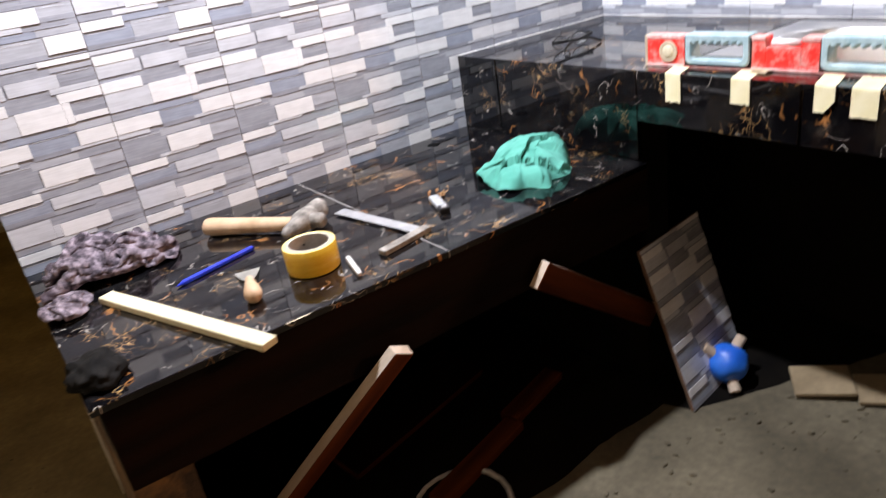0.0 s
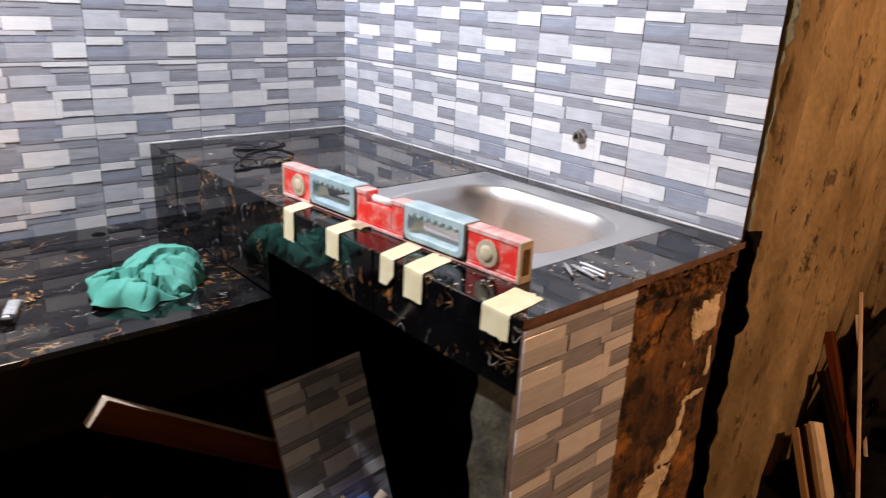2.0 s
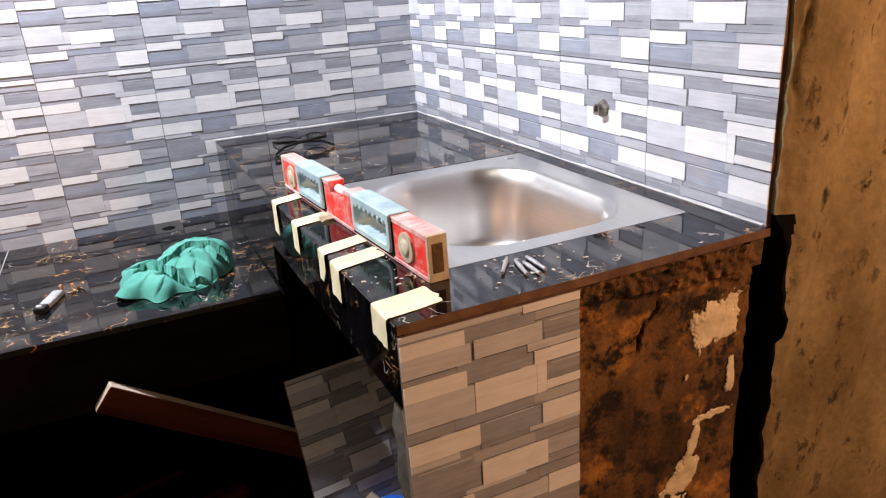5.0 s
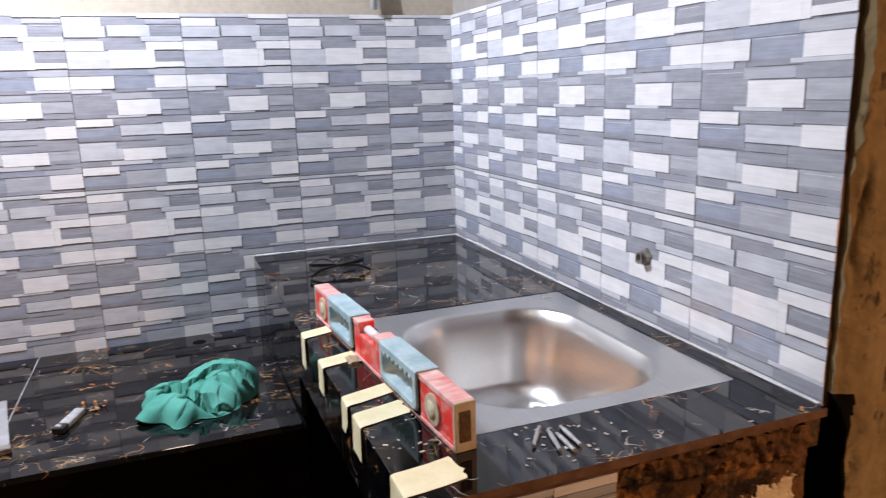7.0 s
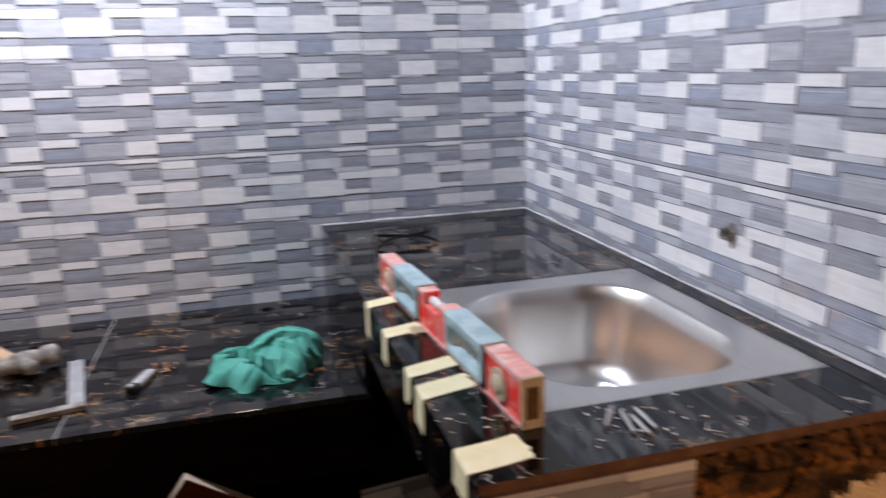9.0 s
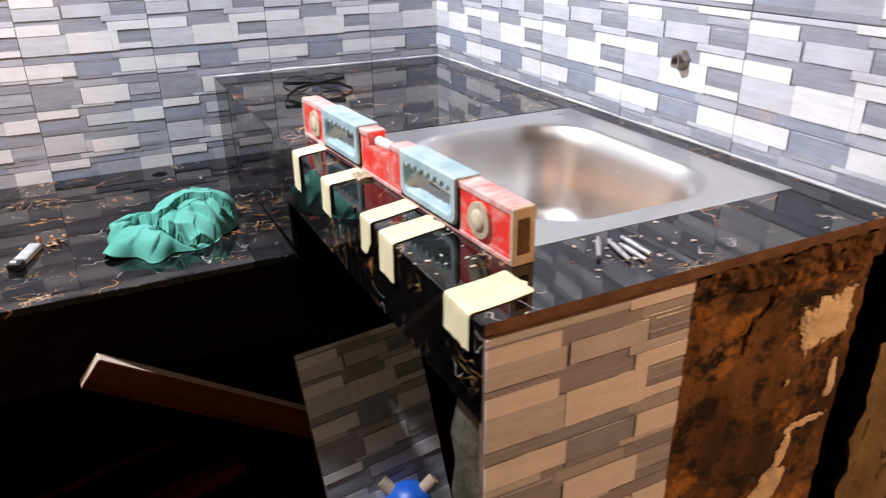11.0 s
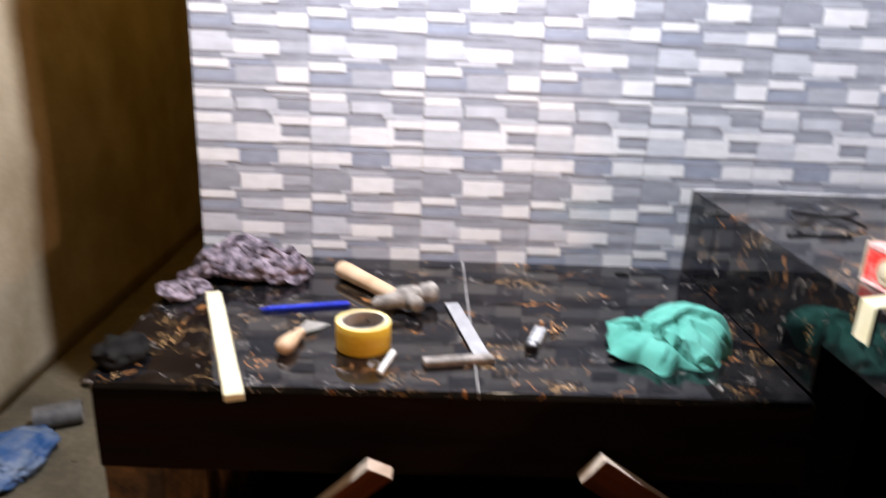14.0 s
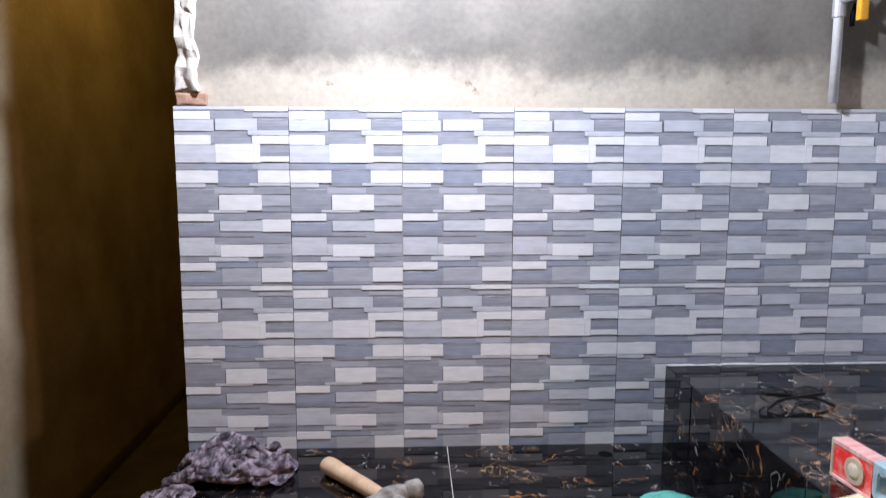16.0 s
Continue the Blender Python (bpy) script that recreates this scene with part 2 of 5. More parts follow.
# wood taken near-black, with the shade under the counters put into its colour
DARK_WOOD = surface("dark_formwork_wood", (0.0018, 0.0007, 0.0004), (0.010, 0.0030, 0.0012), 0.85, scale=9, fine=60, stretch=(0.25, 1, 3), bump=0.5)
RED_WOOD = surface("red_brown_lumber", (0.055, 0.011, 0.003), (0.14, 0.034, 0.008), 0.8, scale=10, fine=70, stretch=(0.2, 2, 2), bump=0.5)
for m in (SHADE_BLACK, DARK_WOOD, RED_WOOD):
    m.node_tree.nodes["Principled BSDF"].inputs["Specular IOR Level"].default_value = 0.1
PALE_WOOD = surface("pale_lumber", (0.68, 0.60, 0.38), (0.80, 0.73, 0.52), 0.6, scale=8, fine=60, stretch=(2, 0.15, 2), bump=0.25, depth=0.001, spread=0.1)
RAW_WOOD = surface("raw_wood_edge", (0.46, 0.34, 0.24), (0.66, 0.54, 0.42), 0.8, scale=12, fine=90, stretch=(0.3, 1, 1))
TAN_WOOD = surface("tan_board", (0.24, 0.13, 0.05), (0.38, 0.23, 0.10), 0.8, scale=9, fine=60, stretch=(0.3, 2, 1))
ORANGE_WOOD = surface("orange_shaving", (0.36, 0.15, 0.045), (0.58, 0.33, 0.15), 0.75, scale=60, fine=300, bump=0.3, depth=0.0006)
HANDLE_WOOD = surface("turned_handle_wood", (0.52, 0.33, 0.19), (0.68, 0.47, 0.30), 0.55, scale=20, fine=120, stretch=(1, 1, 0.15), bump=0.2, depth=0.001)
CEMENTED = surface("cement_caked_metal", (0.13, 0.115, 0.10), (0.38, 0.345, 0.305), 0.85, scale=45, fine=220, bump=0.8, depth=0.003)
GREY_METAL = surface("dull_steel", (0.42, 0.42, 0.43), (0.58, 0.58, 0.59), 0.42, 0.45, scale=30, fine=200, bump=0.1, depth=0.0005)
CLAY = surface("clay_tile_body", (0.12, 0.062, 0.038), (0.21, 0.12, 0.075), 0.92, scale=40, fine=200, bump=0.4, depth=0.001)
YELLOW_TAPE = surface("yellow_packing_tape", (0.80, 0.46, 0.03), (0.86, 0.55, 0.06), 0.28, scale=14, fine=240, stretch=(1, 1, 8), bump=0.05, depth=0.0004, spread=0.08)
TAPE_EDGE = surface("tape_side", (0.86, 0.66, 0.22), (0.90, 0.74, 0.33), 0.5, scale=40, fine=300, bump=0.05)
CARDBOARD = surface("grey_cardboard_core", (0.42, 0.39, 0.36), (0.56, 0.53, 0.49), 0.85, scale=40, fine=200, bump=0.1)
MASKING = surface("masking_tape", (0.78, 0.70, 0.42), (0.86, 0.79, 0.53), 0.7, scale=30, fine=350, bump=0.35, depth=0.0006, spread=0.08)
GREEN_CLOTH = surface("mint_green_cloth", (0.075, 0.36, 0.28), (0.13, 0.46, 0.37), 0.95, scale=14, fine=700, bump=0.35, depth=0.0007, spread=0.2)
RAG = patterned_cloth()
RED = worn_red()
BLUE_GREY_PLASTIC = surface("blue_grey_plastic", (0.30, 0.45, 0.50), (0.46, 0.60, 0.64), 0.5, scale=35, fine=200, bump=0.15, depth=0.0006)
BEIGE = surface("worn_beige_plastic", (0.50, 0.40, 0.27), (0.66, 0.57, 0.43), 0.6, scale=60, fine=260, bump=0.3, depth=0.001)
PALE_RED = surface("rubbed_level_top", (0.74, 0.24, 0.22), (0.84, 0.58, 0.54), 0.5, scale=50, fine=200, stretch=(1, 0.4, 1), bump=0.2, depth=0.0006)
VIAL = surface("vial_yellow_glass", (0.62, 0.54, 0.37), (0.76, 0.68, 0.50), 0.2, scale=30, fine=200, bump=0.0)
BLACK_PLASTIC = surface("black_plastic", (0.010, 0.010, 0.011), (0.022, 0.022, 0.024), 0.35, scale=30, fine=200, bump=0.05)
BLACK_RUBBER = surface("black_rubber", (0.004, 0.004, 0.004), (0.012, 0.011, 0.010), 0.85, scale=30, fine=200)
BLUE_PLASTIC = surface("blue_plastic", (0.01, 0.12, 0.62), (0.02, 0.20, 0.76), 0.4, scale=14, fine=150, bump=0.15, depth=0.0015)
DULL_BLUE = surface("dusty_blue_plastic", (0.02, 0.09, 0.26), (0.22, 0.27, 0.34), 0.5, scale=14, fine=120, bump=0.3, depth=0.002, lo=0.42, hi=0.7)
PEN_BLUE = surface("pen_blue", (0.01, 0.03, 0.50), (0.015, 0.05, 0.62), 0.3, scale=40, fine=200, bump=0.0)
WHITE_PLASTIC = surface("white_plastic", (0.66, 0.66, 0.65), (0.78, 0.78, 0.77), 0.4, scale=30, fine=200, bump=0.05)
MILKY = surface("milky_plastic", (0.34, 0.35, 0.36), (0.50, 0.51, 0.52), 0.3, scale=60, fine=200, bump=0.05)
ORANGE_PLASTIC = surface("orange_plastic", (0.75, 0.32, 0.02), (0.85, 0.42, 0.04), 0.4, scale=30, fine=200, bump=0.05)
CHALK = surface("chalk", (0.72, 0.70, 0.66), (0.84, 0.82, 0.78), 0.95, scale=60, fine=300)
GREY_PIPE = surface("grey_pipe", (0.07, 0.07, 0.07), (0.14, 0.135, 0.13), 0.6, scale=30, fine=150)


for m in (BLACK_RUBBER, HOLE):
    m.node_tree.nodes["Principled BSDF"].inputs["Specular IOR Level"].default_value = 0.12


def lens_glass():
    m, nt, b = nodes_of("spectacle_lens", 0.02)
    b.inputs["Transmission Weight"].default_value = 1.0
    b.inputs["IOR"].default_value = 1.2
    return m


LENS = lens_glass()


# ---- building helpers ----
def box(bm, x0, x1, y0, y1, z0, z1, m=None, mi=0):
    c = Matrix.Translation(((x0 + x1) / 2, (y0 + y1) / 2, (z0 + z1) / 2)) @ Matrix.Diagonal((abs(x1 - x0), abs(y1 - y0), abs(z1 - z0), 1))
    made = bmesh.ops.create_cube(bm, size=1, matrix=(m or Matrix()) @ c)
    for f in {f for v in made["verts"] for f in v.link_faces}:
        f.material_index = mi
    return made["verts"]


def bevel(bm, w, seg=2):
    bmesh.ops.bevel(bm, geom=bm.edges[:], offset=w, segments=seg, affect="EDGES", profile=0.6)
    return bm


def boxed(x0, x1, y0, y1, z0, z1, w=0.0, seg=1, m=None):
    bm = bmesh.new()
    box(bm, x0, x1, y0, y1, z0, z1, m)
    return bevel(bm, w, seg) if w else bm


def rough_up(bm, cuts, amount, scale, seed=0.0, keep=None):
    """Subdivides and pushes the vertices about by a smooth noise."""
    bmesh.ops.subdivide_edges(bm, edges=bm.edges[:], cuts=cuts, use_grid_fill=True)
    for v in bm.verts:
        if keep and keep(v.co):
            continue
        n = noise.noise_vector(v.co * scale + Vector((seed, seed * 1.7, 0)))
        v.co += n * amount
    return bm


def mesh_of(name, bm, mats, smooth=False):
    me = bpy.data.meshes.new(name)
    bm.normal_update()
    bm.to_mesh(me)
    bm.free()
    for m in mats if isinstance(mats, (list, tuple)) else [mats]:
        me.materials.append(m)
    if smooth:
        me.polygons.foreach_set("use_smooth", [True] * len(me.polygons))
    return me


def solid(name, bm, mats, label="", category="", kind="", group="", at=None, smooth=False):
    """A top-level thing of one mesh; at moves its origin without moving the mesh."""
    if at:
        bm.transform(Matrix.Translation(-Vector(at)))
    ob = new(name, mesh_of(name, bm, mats, smooth))
    if at:
        ob.location = at
    return tagged(ob, label, category, group, kind)


def thing(name, m, label, category, group="", kind=""):
    ob = new(name)
    ob.empty_display_size = 0.05
    ob.matrix_basis = m
    return tagged(ob, label, category, group, kind)


def part(name, bm, mats, parent, label="", smooth=False, world=False, kind=""):
    """One mesh under a thing or a part. world: the mesh is given in world coordinates."""
    if world:
        up = parent
        m = up.matrix_basis.copy()
        while up.parent:
            up = up.parent
            m = up.matrix_basis @ m
        bm.transform(m.inverted())
    ob = new(name, mesh_of(name, bm, mats, smooth))
    ob.parent = parent
    return tagged(ob, label, kind=kind)


def piece(name, mesh, parent, m):
    ob = new(name, mesh)
    ob.parent = parent
    ob.matrix_basis = m
    return ob


def rod(bm, a, b, r0, r1=None, seg=12, cap=True):
    a, b = Vector(a), Vector(b)
    q = (b - a).to_track_quat("Z", "Y").to_matrix().to_4x4()
    return bmesh.ops.create_cone(bm, segments=seg, radius1=r0, radius2=r0 if r1 is None else r1, depth=(b - a).length, cap_ends=cap,
                                 matrix=Matrix.Translation((a + b) / 2) @ q)["verts"]


def lathe(bm, profile, seg=28, m=None):
    """Turns a profile of (radius, height) about z."""
    rings = []
    for r, z in profile:
        rings.append([bm.verts.new((m or Matrix()) @ Vector((r * math.cos(2 * math.pi * k / seg), r * math.sin(2 * math.pi * k / seg), z))) for k in range(seg)])
    for lo, hi in zip(rings, rings[1:]):
        for k in range(seg):
            bm.faces.new((lo[k], lo[(k + 1) % seg], hi[(k + 1) % seg], hi[k]))
    return rings


def tube(bm, points, r, seg=8):
    """A round bar along a line of points."""
    pts = [Vector(p) for p in points]
    rings = []
    for i, p in enumerate(pts):
        d = (pts[min(i + 1, len(pts) - 1)] - pts[max(i - 1, 0)]).normalized()
        u = d.cross(Vector((0.13, 0.31, 0.94))).normalized()
        w = d.cross(u)
        rings.append([bm.verts.new(p + r * (math.cos(2 * math.pi * k / seg) * u + math.sin(2 * math.pi * k / seg) * w)) for k in range(seg)])
    for lo, hi in zip(rings, rings[1:]):
        for k in range(seg):
            bm.faces.new((lo[k], lo[(k + 1) % seg], hi[(k + 1) % seg], hi[k]))
    bm.faces.new(rings[0][::-1])
    bm.faces.new(rings[-1])


def turned(x, y, z, yaw):
    return pose(x, y, z, 0, 0, yaw)


def lying(a, b, z):
    """The pose at a, on the height z, whose +x points to b."""
    return pose(a[0], a[1], z, 0, 0, math.degrees(math.atan2(b[1] - a[1], b[0] - a[0])))


# ---- floor, walls, ceiling ----
LOW, TOP, TILED = 0.583, 0.773, 1.37
RIGHT = 1.684

bm = boxed(-0.9, 5.0, -3.6, 2.7, -0.1, 0.0)
solid("floor", bm, FLOOR, "dusty grey concrete floor with cement stains", "floor", "structure")
# unseen, and dark so that little light bounces back into the room
solid("ceiling", boxed(-0.9, 5.0, -3.6, 2.7, 2.7, 2.8), ROUGH_CEMENT, "unseen ceiling in rough cement, dark to cut bounced light", "ceiling", "structure")

bm = boxed(-0.83, -0.68, -3.6, 2.7, 0, 2.7)
bmesh.ops.subdivide_edges(bm, edges=bm.edges[:], cuts=40, use_grid_fill=True)
for v in bm.verts:
    if v.co.x > -0.7:
        v.co.x += 0.008 * noise.noise(v.co * 2.2)
solid("wall_west", bm, PALE_WALL, "pale plastered side wall with grey blotches", "wall", "structure", smooth=True)
# unseen closing walls, given dark cement to hold down bounced light
solid("wall_south", boxed(-0.68, 5.0, -3.6, -3.45, 0, 2.7), ROUGH_CEMENT, "unseen rear wall in rough cement, dark to cut bounced light", "wall", "structure")
solid("wall_east", boxed(4.85, 5.0, -3.45, 2.55, 0, 2.7), ROUGH_CEMENT, "unseen far side wall in rough cement, dark to cut bounced light", "wall", "structure")
solid("wall_passage_end", boxed(-0.68, 4.85, 2.55, 2.7, 0, 2.7), PLASTER, "plain end wall of the dark passage", "wall", "structure")

# the back wall, whose bare plaster shows over the tiles
bm = boxed(0.004, 1.83, 0.012, 0.13, 0, 2.7)
bmesh.ops.subdivide_edges(bm, edges=bm.edges[:], cuts=50, use_grid_fill=True)
for v in bm.verts:
    if v.co.z > TILED + 0.01:
        edge = max(0.0, 1 - v.co.x / 0.06)
        v.co.x += edge * 0.05 * (0.4 + noise.noise(v.co * 16))
        if v.co.y < 0.03:
            v.co.y += 0.006 * noise.noise(v.co * 7) + 0.003 * noise.noise(v.co * 23)
wall_north = solid("wall_north", bm, SMEARED, "grey plastered wall, bare above its tiles", "wall", "structure", smooth=True)

bm = boxed(RIGHT + 0.01, 1.80, -1.205, 0.012, 0.765, 2.7)
box(bm, RIGHT + 0.01, 1.80, -0.60, 0.012, 0, 0.765)
wall_right = solid("wall_side", bm, PLASTER, "plastered side wall tiled above the sink counter", "wall", "structure")

# the brown wall that runs on from the end of the side wall
bm = boxed(1.6865, 4.85, -1.252, -1.13, 0, 2.7)
bmesh.ops.subdivide_edges(bm, edges=bm.edges[:], cuts=170, use_grid_fill=True)
for v in bm.verts:
    v.co.x = 1.6865 + 3.1635 * max(0.0, (v.co.x - 1.6865) / 3.1635) ** 2.2
for v in bm.verts:
    if v.co.y < -1.2:
        near = max(0.0, 1 - (v.co.x - 1.6865) / 0.05)
        v.co.y += 0.022 * noise.noise(Vector((v.co.x * 10 - v.co.z * 2.2, 0, v.co.z * 0.5))) + 0.006 * noise.noise(v.co * 14) + near * (0.012 * (0.6 + noise.noise(v.co * 17)) + 0.010 * noise.noise(v.co * 47))
        v.co.x += near * (0.002 + 0.007 * abs(noise.noise(v.co * 18 + Vector((5, 0, 0)))))
        gash = max(0.0, noise.noise(Vector((3.0, v.co.x * 9, v.co.z * 7.5))) + 0.05) * (0.6 + noise.noise(Vector((1.0, 2.0, v.co.z * 40))))
        v.co.y += 0.026 * (v.co.z > 0.82) * max(0.0, gash) * math.exp(-((v.co.x - 1.706 - 0.010 * noise.noise(Vector((9.0, 0, v.co.z * 11)))) / 0.0055) ** 2)
        off = v.co.x - (1.86 + 0.29 * v.co.z)
        v.co.y += 0.014 * math.exp(-(off / 0.07) ** 2) - 0.010 * math.exp(-((off - 0.14) / 0.09) ** 2)
    v.co.y += 0.14 * (v.co.x - 1.69)
    if v.co.x < 1.78:
        v.co.x += 0.020 * max(0.0, min(1.0, (0.79 - v.co.z) / 0.05)) * (1.78 - v.co.x) / 0.083
# lower left edge faces are painted near-black as the gap's shade
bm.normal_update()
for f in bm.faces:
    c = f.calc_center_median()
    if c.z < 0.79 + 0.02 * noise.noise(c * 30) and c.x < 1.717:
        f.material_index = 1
solid("wall_brown", bm, [BROWN_WALL, SHADE_BLACK], "rough brown cement wall with trowel marks", "wall", "structure", smooth=True)

# ---- brick and mortar at the wall's end ----
bm = boxed(0.006, 0.075, 0.0, 0.08, TILED + 0.002, TILED + 0.028, 0.004, 2)
rough_up(bm, 2, 0.005, 40)
part("brick", bm, BRICK, wall_north, "broken clay brick at the wall's end")
bm = boxed(0.008, 0.055, 0.002, 0.1, TILED + 0.03, TILED + 0.42, 0.004, 2)
rough_up(bm, 16, 0.013, 24, 3)
for v in bm.verts:
    v.co += 0.006 * noise.noise_vector(v.co * 75)
part("mortar", bm, FRESH_CEMENT, wall_north, "ragged mortar at the wall's end")

# ---- the printed stone-strip tile ----
# each course: left, top, right, bottom in millimetres from the tile's top left corner, and a shade
COURSES_1 = [(0, 0, 155, 8, "L"), (155, 0, 250, 11, "W"), (0, 11, 79, 29, "W"), (0, 29, 86, 54, "L"), (0, 54, 66, 64, "G"), (79, 9, 172, 27, "G"), (90, 27, 181, 52, "L"),
             (172, 11, 250, 24, "M"), (183, 24, 250, 52, "G"), (68, 54, 160, 62, "G"), (79, 62, 169, 82, "G"), (160, 52, 250, 63, "L"), (0, 63, 79, 84, "W")]
COURSES_2 = [(0, 84, 88, 123, "L"), (88, 82, 172, 123, "W"), (169, 64, 250, 82, "W"), (172, 82, 186, 123, "W"), (186, 82, 250, 109, "G"), (186, 109, 250, 121, "W"),
             (0, 124, 60, 139, "G"), (60, 123, 168, 139, "B"), (168, 124, 250, 139, "M"), (0, 140, 92, 168, "W"), (92, 136, 179, 176, "B"), (179, 140, 250, 168, "W"), (0, 168, 64, 178, "L"), (64, 168, 86, 178, "G"),
             (160, 168, 250, 174, "L")]
COURSES_3 = [(0, 178, 92, 234, "G"), (82, 177, 169, 192, "M"), (169, 174, 250, 193, "G"), (92, 194, 186, 229, "W"), (186, 193, 250, 219, "M"), (68, 228, 153, 234, "L"),
             (153, 219, 250, 232, "G"), (0, 236, 79, 253, "W"), (79, 233, 172, 251, "G"), (172, 233, 250, 248, "G"), (0, 254, 92, 287, "B"), (92, 252, 186, 276, "L"),
             (186, 249, 250, 277, "W")]
COURSES_4 = [(92, 276, 166, 288, "G"), (166, 278, 250, 304, "G"), (79, 289, 166, 305, "G"), (0, 290, 79, 331, "L"), (79, 305, 92, 331, "L"), (92, 306, 186, 334, "W"),
             (186, 304, 250, 334, "M"), (0, 331, 64, 345, "G"), (64, 334, 153, 344, "L"), (153, 334, 250, 345, "G"), (0, 347, 79, 365, "W"), (79, 345, 172, 358, "B"),
             (172, 345, 250, 358, "M"), (0, 365, 92, 399, "B"), (92, 359, 181, 399, "M"), (181, 359, 250, 392, "W"), (181, 392, 250, 399, "G")]
SHADES = "WLMGBDE"


def tile_mesh(name, width=0.25, height=0.40, first=0):
    """A ceramic tile with its printed strips in slight relief; origin at the top left corner of its face, which looks to -y.
    Pale strips lie highest and have a dark printed line along their foot, and the middle ones one down their side.
    first: millimetres cut off its top."""
    bm = bmesh.new()
    box(bm, 0.0006, width - 0.0006, 0.0, 0.009, -height + 0.0005, -0.0005, mi=6)
    for f in bm.faces:
        f.material_index = 6 if f.normal.y < -0.5 else 7
    rng = random.Random(3)

    def strip(x0, x1, z0, z1, rise, s):
        x0, x1, z0, z1 = max(x0, 0.0007), min(x1, width - 0.0007), max(z0, 0.0006), min(z1, height - 0.0006)
        if z1 - z0 > 0.0006 and x1 - x0 > 0.0006:
            box(bm, x0, x1, -rise, 0.001, -z1, -z0, mi=SHADES.index(s))

    for n, (x0, z0, x1, z1, s) in enumerate(COURSES_1 + COURSES_2 + COURSES_3 + COURSES_4):
        z0, z1, x0, x1 = (z0 - first) / 1000, (z1 - first) / 1000, x0 / 1000, x1 / 1000
        pale = s in "WL"
        rise = 0.00001 * n + {"W": 0.0019, "L": 0.0013}.get(s, 0.0003)
        strip(x0 + 0.0002, x1 - 0.0002, z0 + 0.0001, z1 - 0.0003, rise, s)
        if z1 - z0 > 0.010:
            # printed joint along the foot, not always the full length
            strip(x0 + rng.choice((0.0, 0.0, 0.012)), x1 + 0.001 - rng.choice((0.0, 0.0, 0.02)), z1 - 0.0003, z1 + (0.0012 if pale else 0.0004), 0.00110 + 0.000004 * n, "D")
        if pale and 0.07 < x0 < 0.12 and z1 - z0 > 0.018:
            strip(x0 - 0.0014, x0, z0 + 0.004, z1, 0.00112 + 0.000004 * n, "D")
        if not pale and z1 - z0 > 0.026:
            # thin pale thread and a darker shaded foot within the grey strips
            strip(x0 + 0.008, x1 - 0.012, z0 + 0.0045, z0 + 0.0055, 0.00085 + 0.000004 * n, "L")
            strip(x0 + 0.001, x1 - 0.001, z1 - 0.009, z1, 0.00088 + 0.000004 * n, "G" if s == "M" else "E")
    return mesh_of(name, bm, [TILE_SHADES[s] for s in SHADES] + [CLAY])


TILE = tile_mesh("tile")

# ---- the low counter ----
low_counter = thing("low_counter", pose(0.56, -0.3, 0), "low concrete counter topped with polished black marble-look tiles, open below", "counter")
# slab and added back panel carry the shade below the counter in their colour
part("slab", boxed(0.012, 1.13, -0.598, -0.002, 0.50, LOW - 0.012), SHADE_BLACK, low_counter, world=True)
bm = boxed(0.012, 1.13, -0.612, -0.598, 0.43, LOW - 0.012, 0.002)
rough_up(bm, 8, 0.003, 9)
part("fascia", bm, DARK_WOOD, low_counter, "formwork board along the front, darkened for the counter's shade", world=True)
bm = boxed(0.012, 0.10, -0.598, -0.004, 0, 0.50)
rough_up(bm, 6, 0.006, 12)
part("leg", bm, ROUGH_CEMENT, low_counter, "rough brown cement support wall", world=True)
part("back_panel", boxed(0.10, 1.68, -0.012, -0.004, 0.0, 0.50), SHADE_BLACK, low_counter, "near-black panel added for the shade below the counter", world=True)
part("top_tile", boxed(0.0, 0.6005, -0.616, -0.002, LOW - 0.012, LOW, 0.0012), MARBLE, low_counter, world=True)
part("top_tile", boxed(0.6027, 1.122, -0.616, -0.002, LOW - 0.012, LOW, 0.0012), MARBLE, low_counter, world=True)
part("joint", boxed(0.6005, 0.6027, -0.614, -0.002, LOW - 0.013, LOW - 0.0006), GROUT, low_counter, "pale grey grout line", world=True)
bm = bmesh.new()
lathe(bm, [(0.0001, 0.0007), (0.0155, 0.0007), (0.0165, 0.0)], 24, pose(0.963, -0.062, LOW))
part("drill_hole", bm, HOLE, low_counter, "black drilled hole for a gas hose", world=True)

# ---- the raised sink counter ----
def edged(bm):
    """The free edge runs out a little towards the room."""
    for v in bm.verts:
        if v.co.x < 1.17:
            v.co.x -= 0.0135 * v.co.y + 0.0015
    return bm


SX0, SX1, SY0, SY1 = 1.249, 1.642, -1.127, -0.640
sink_counter = thing("sink_counter", pose(1.4, -0.62, 0), "raised sink counter clad in black gold-veined tiles on a rough pier", "counter")
part("top_tile", edged(boxed(1.1205, RIGHT - 0.002, -0.6345, -0.003, TOP - 0.012, TOP, 0.0008)), MARBLE, sink_counter, world=True)
bm = bmesh.new()
for b in ((1.1205, SX0 + 0.02, -1.242, -0.6362), (SX0 + 0.02, RIGHT - 0.002, -1.242, SY0 + 0.03), (SX1 - 0.02, RIGHT - 0.002, SY0 + 0.03, -0.6362)):
    box(bm, *b, TOP - 0.012, TOP)
edged(bm)
bm.normal_update()
for f in bm.faces:
    f.material_index = 1 if f.normal.y < -0.7 and f.calc_center_median().y < -1.2 else 0
part("top_tile", bm, [MARBLE, CLAY], sink_counter, "tile cut out round the sink, raw clay along its front edge", world=True)
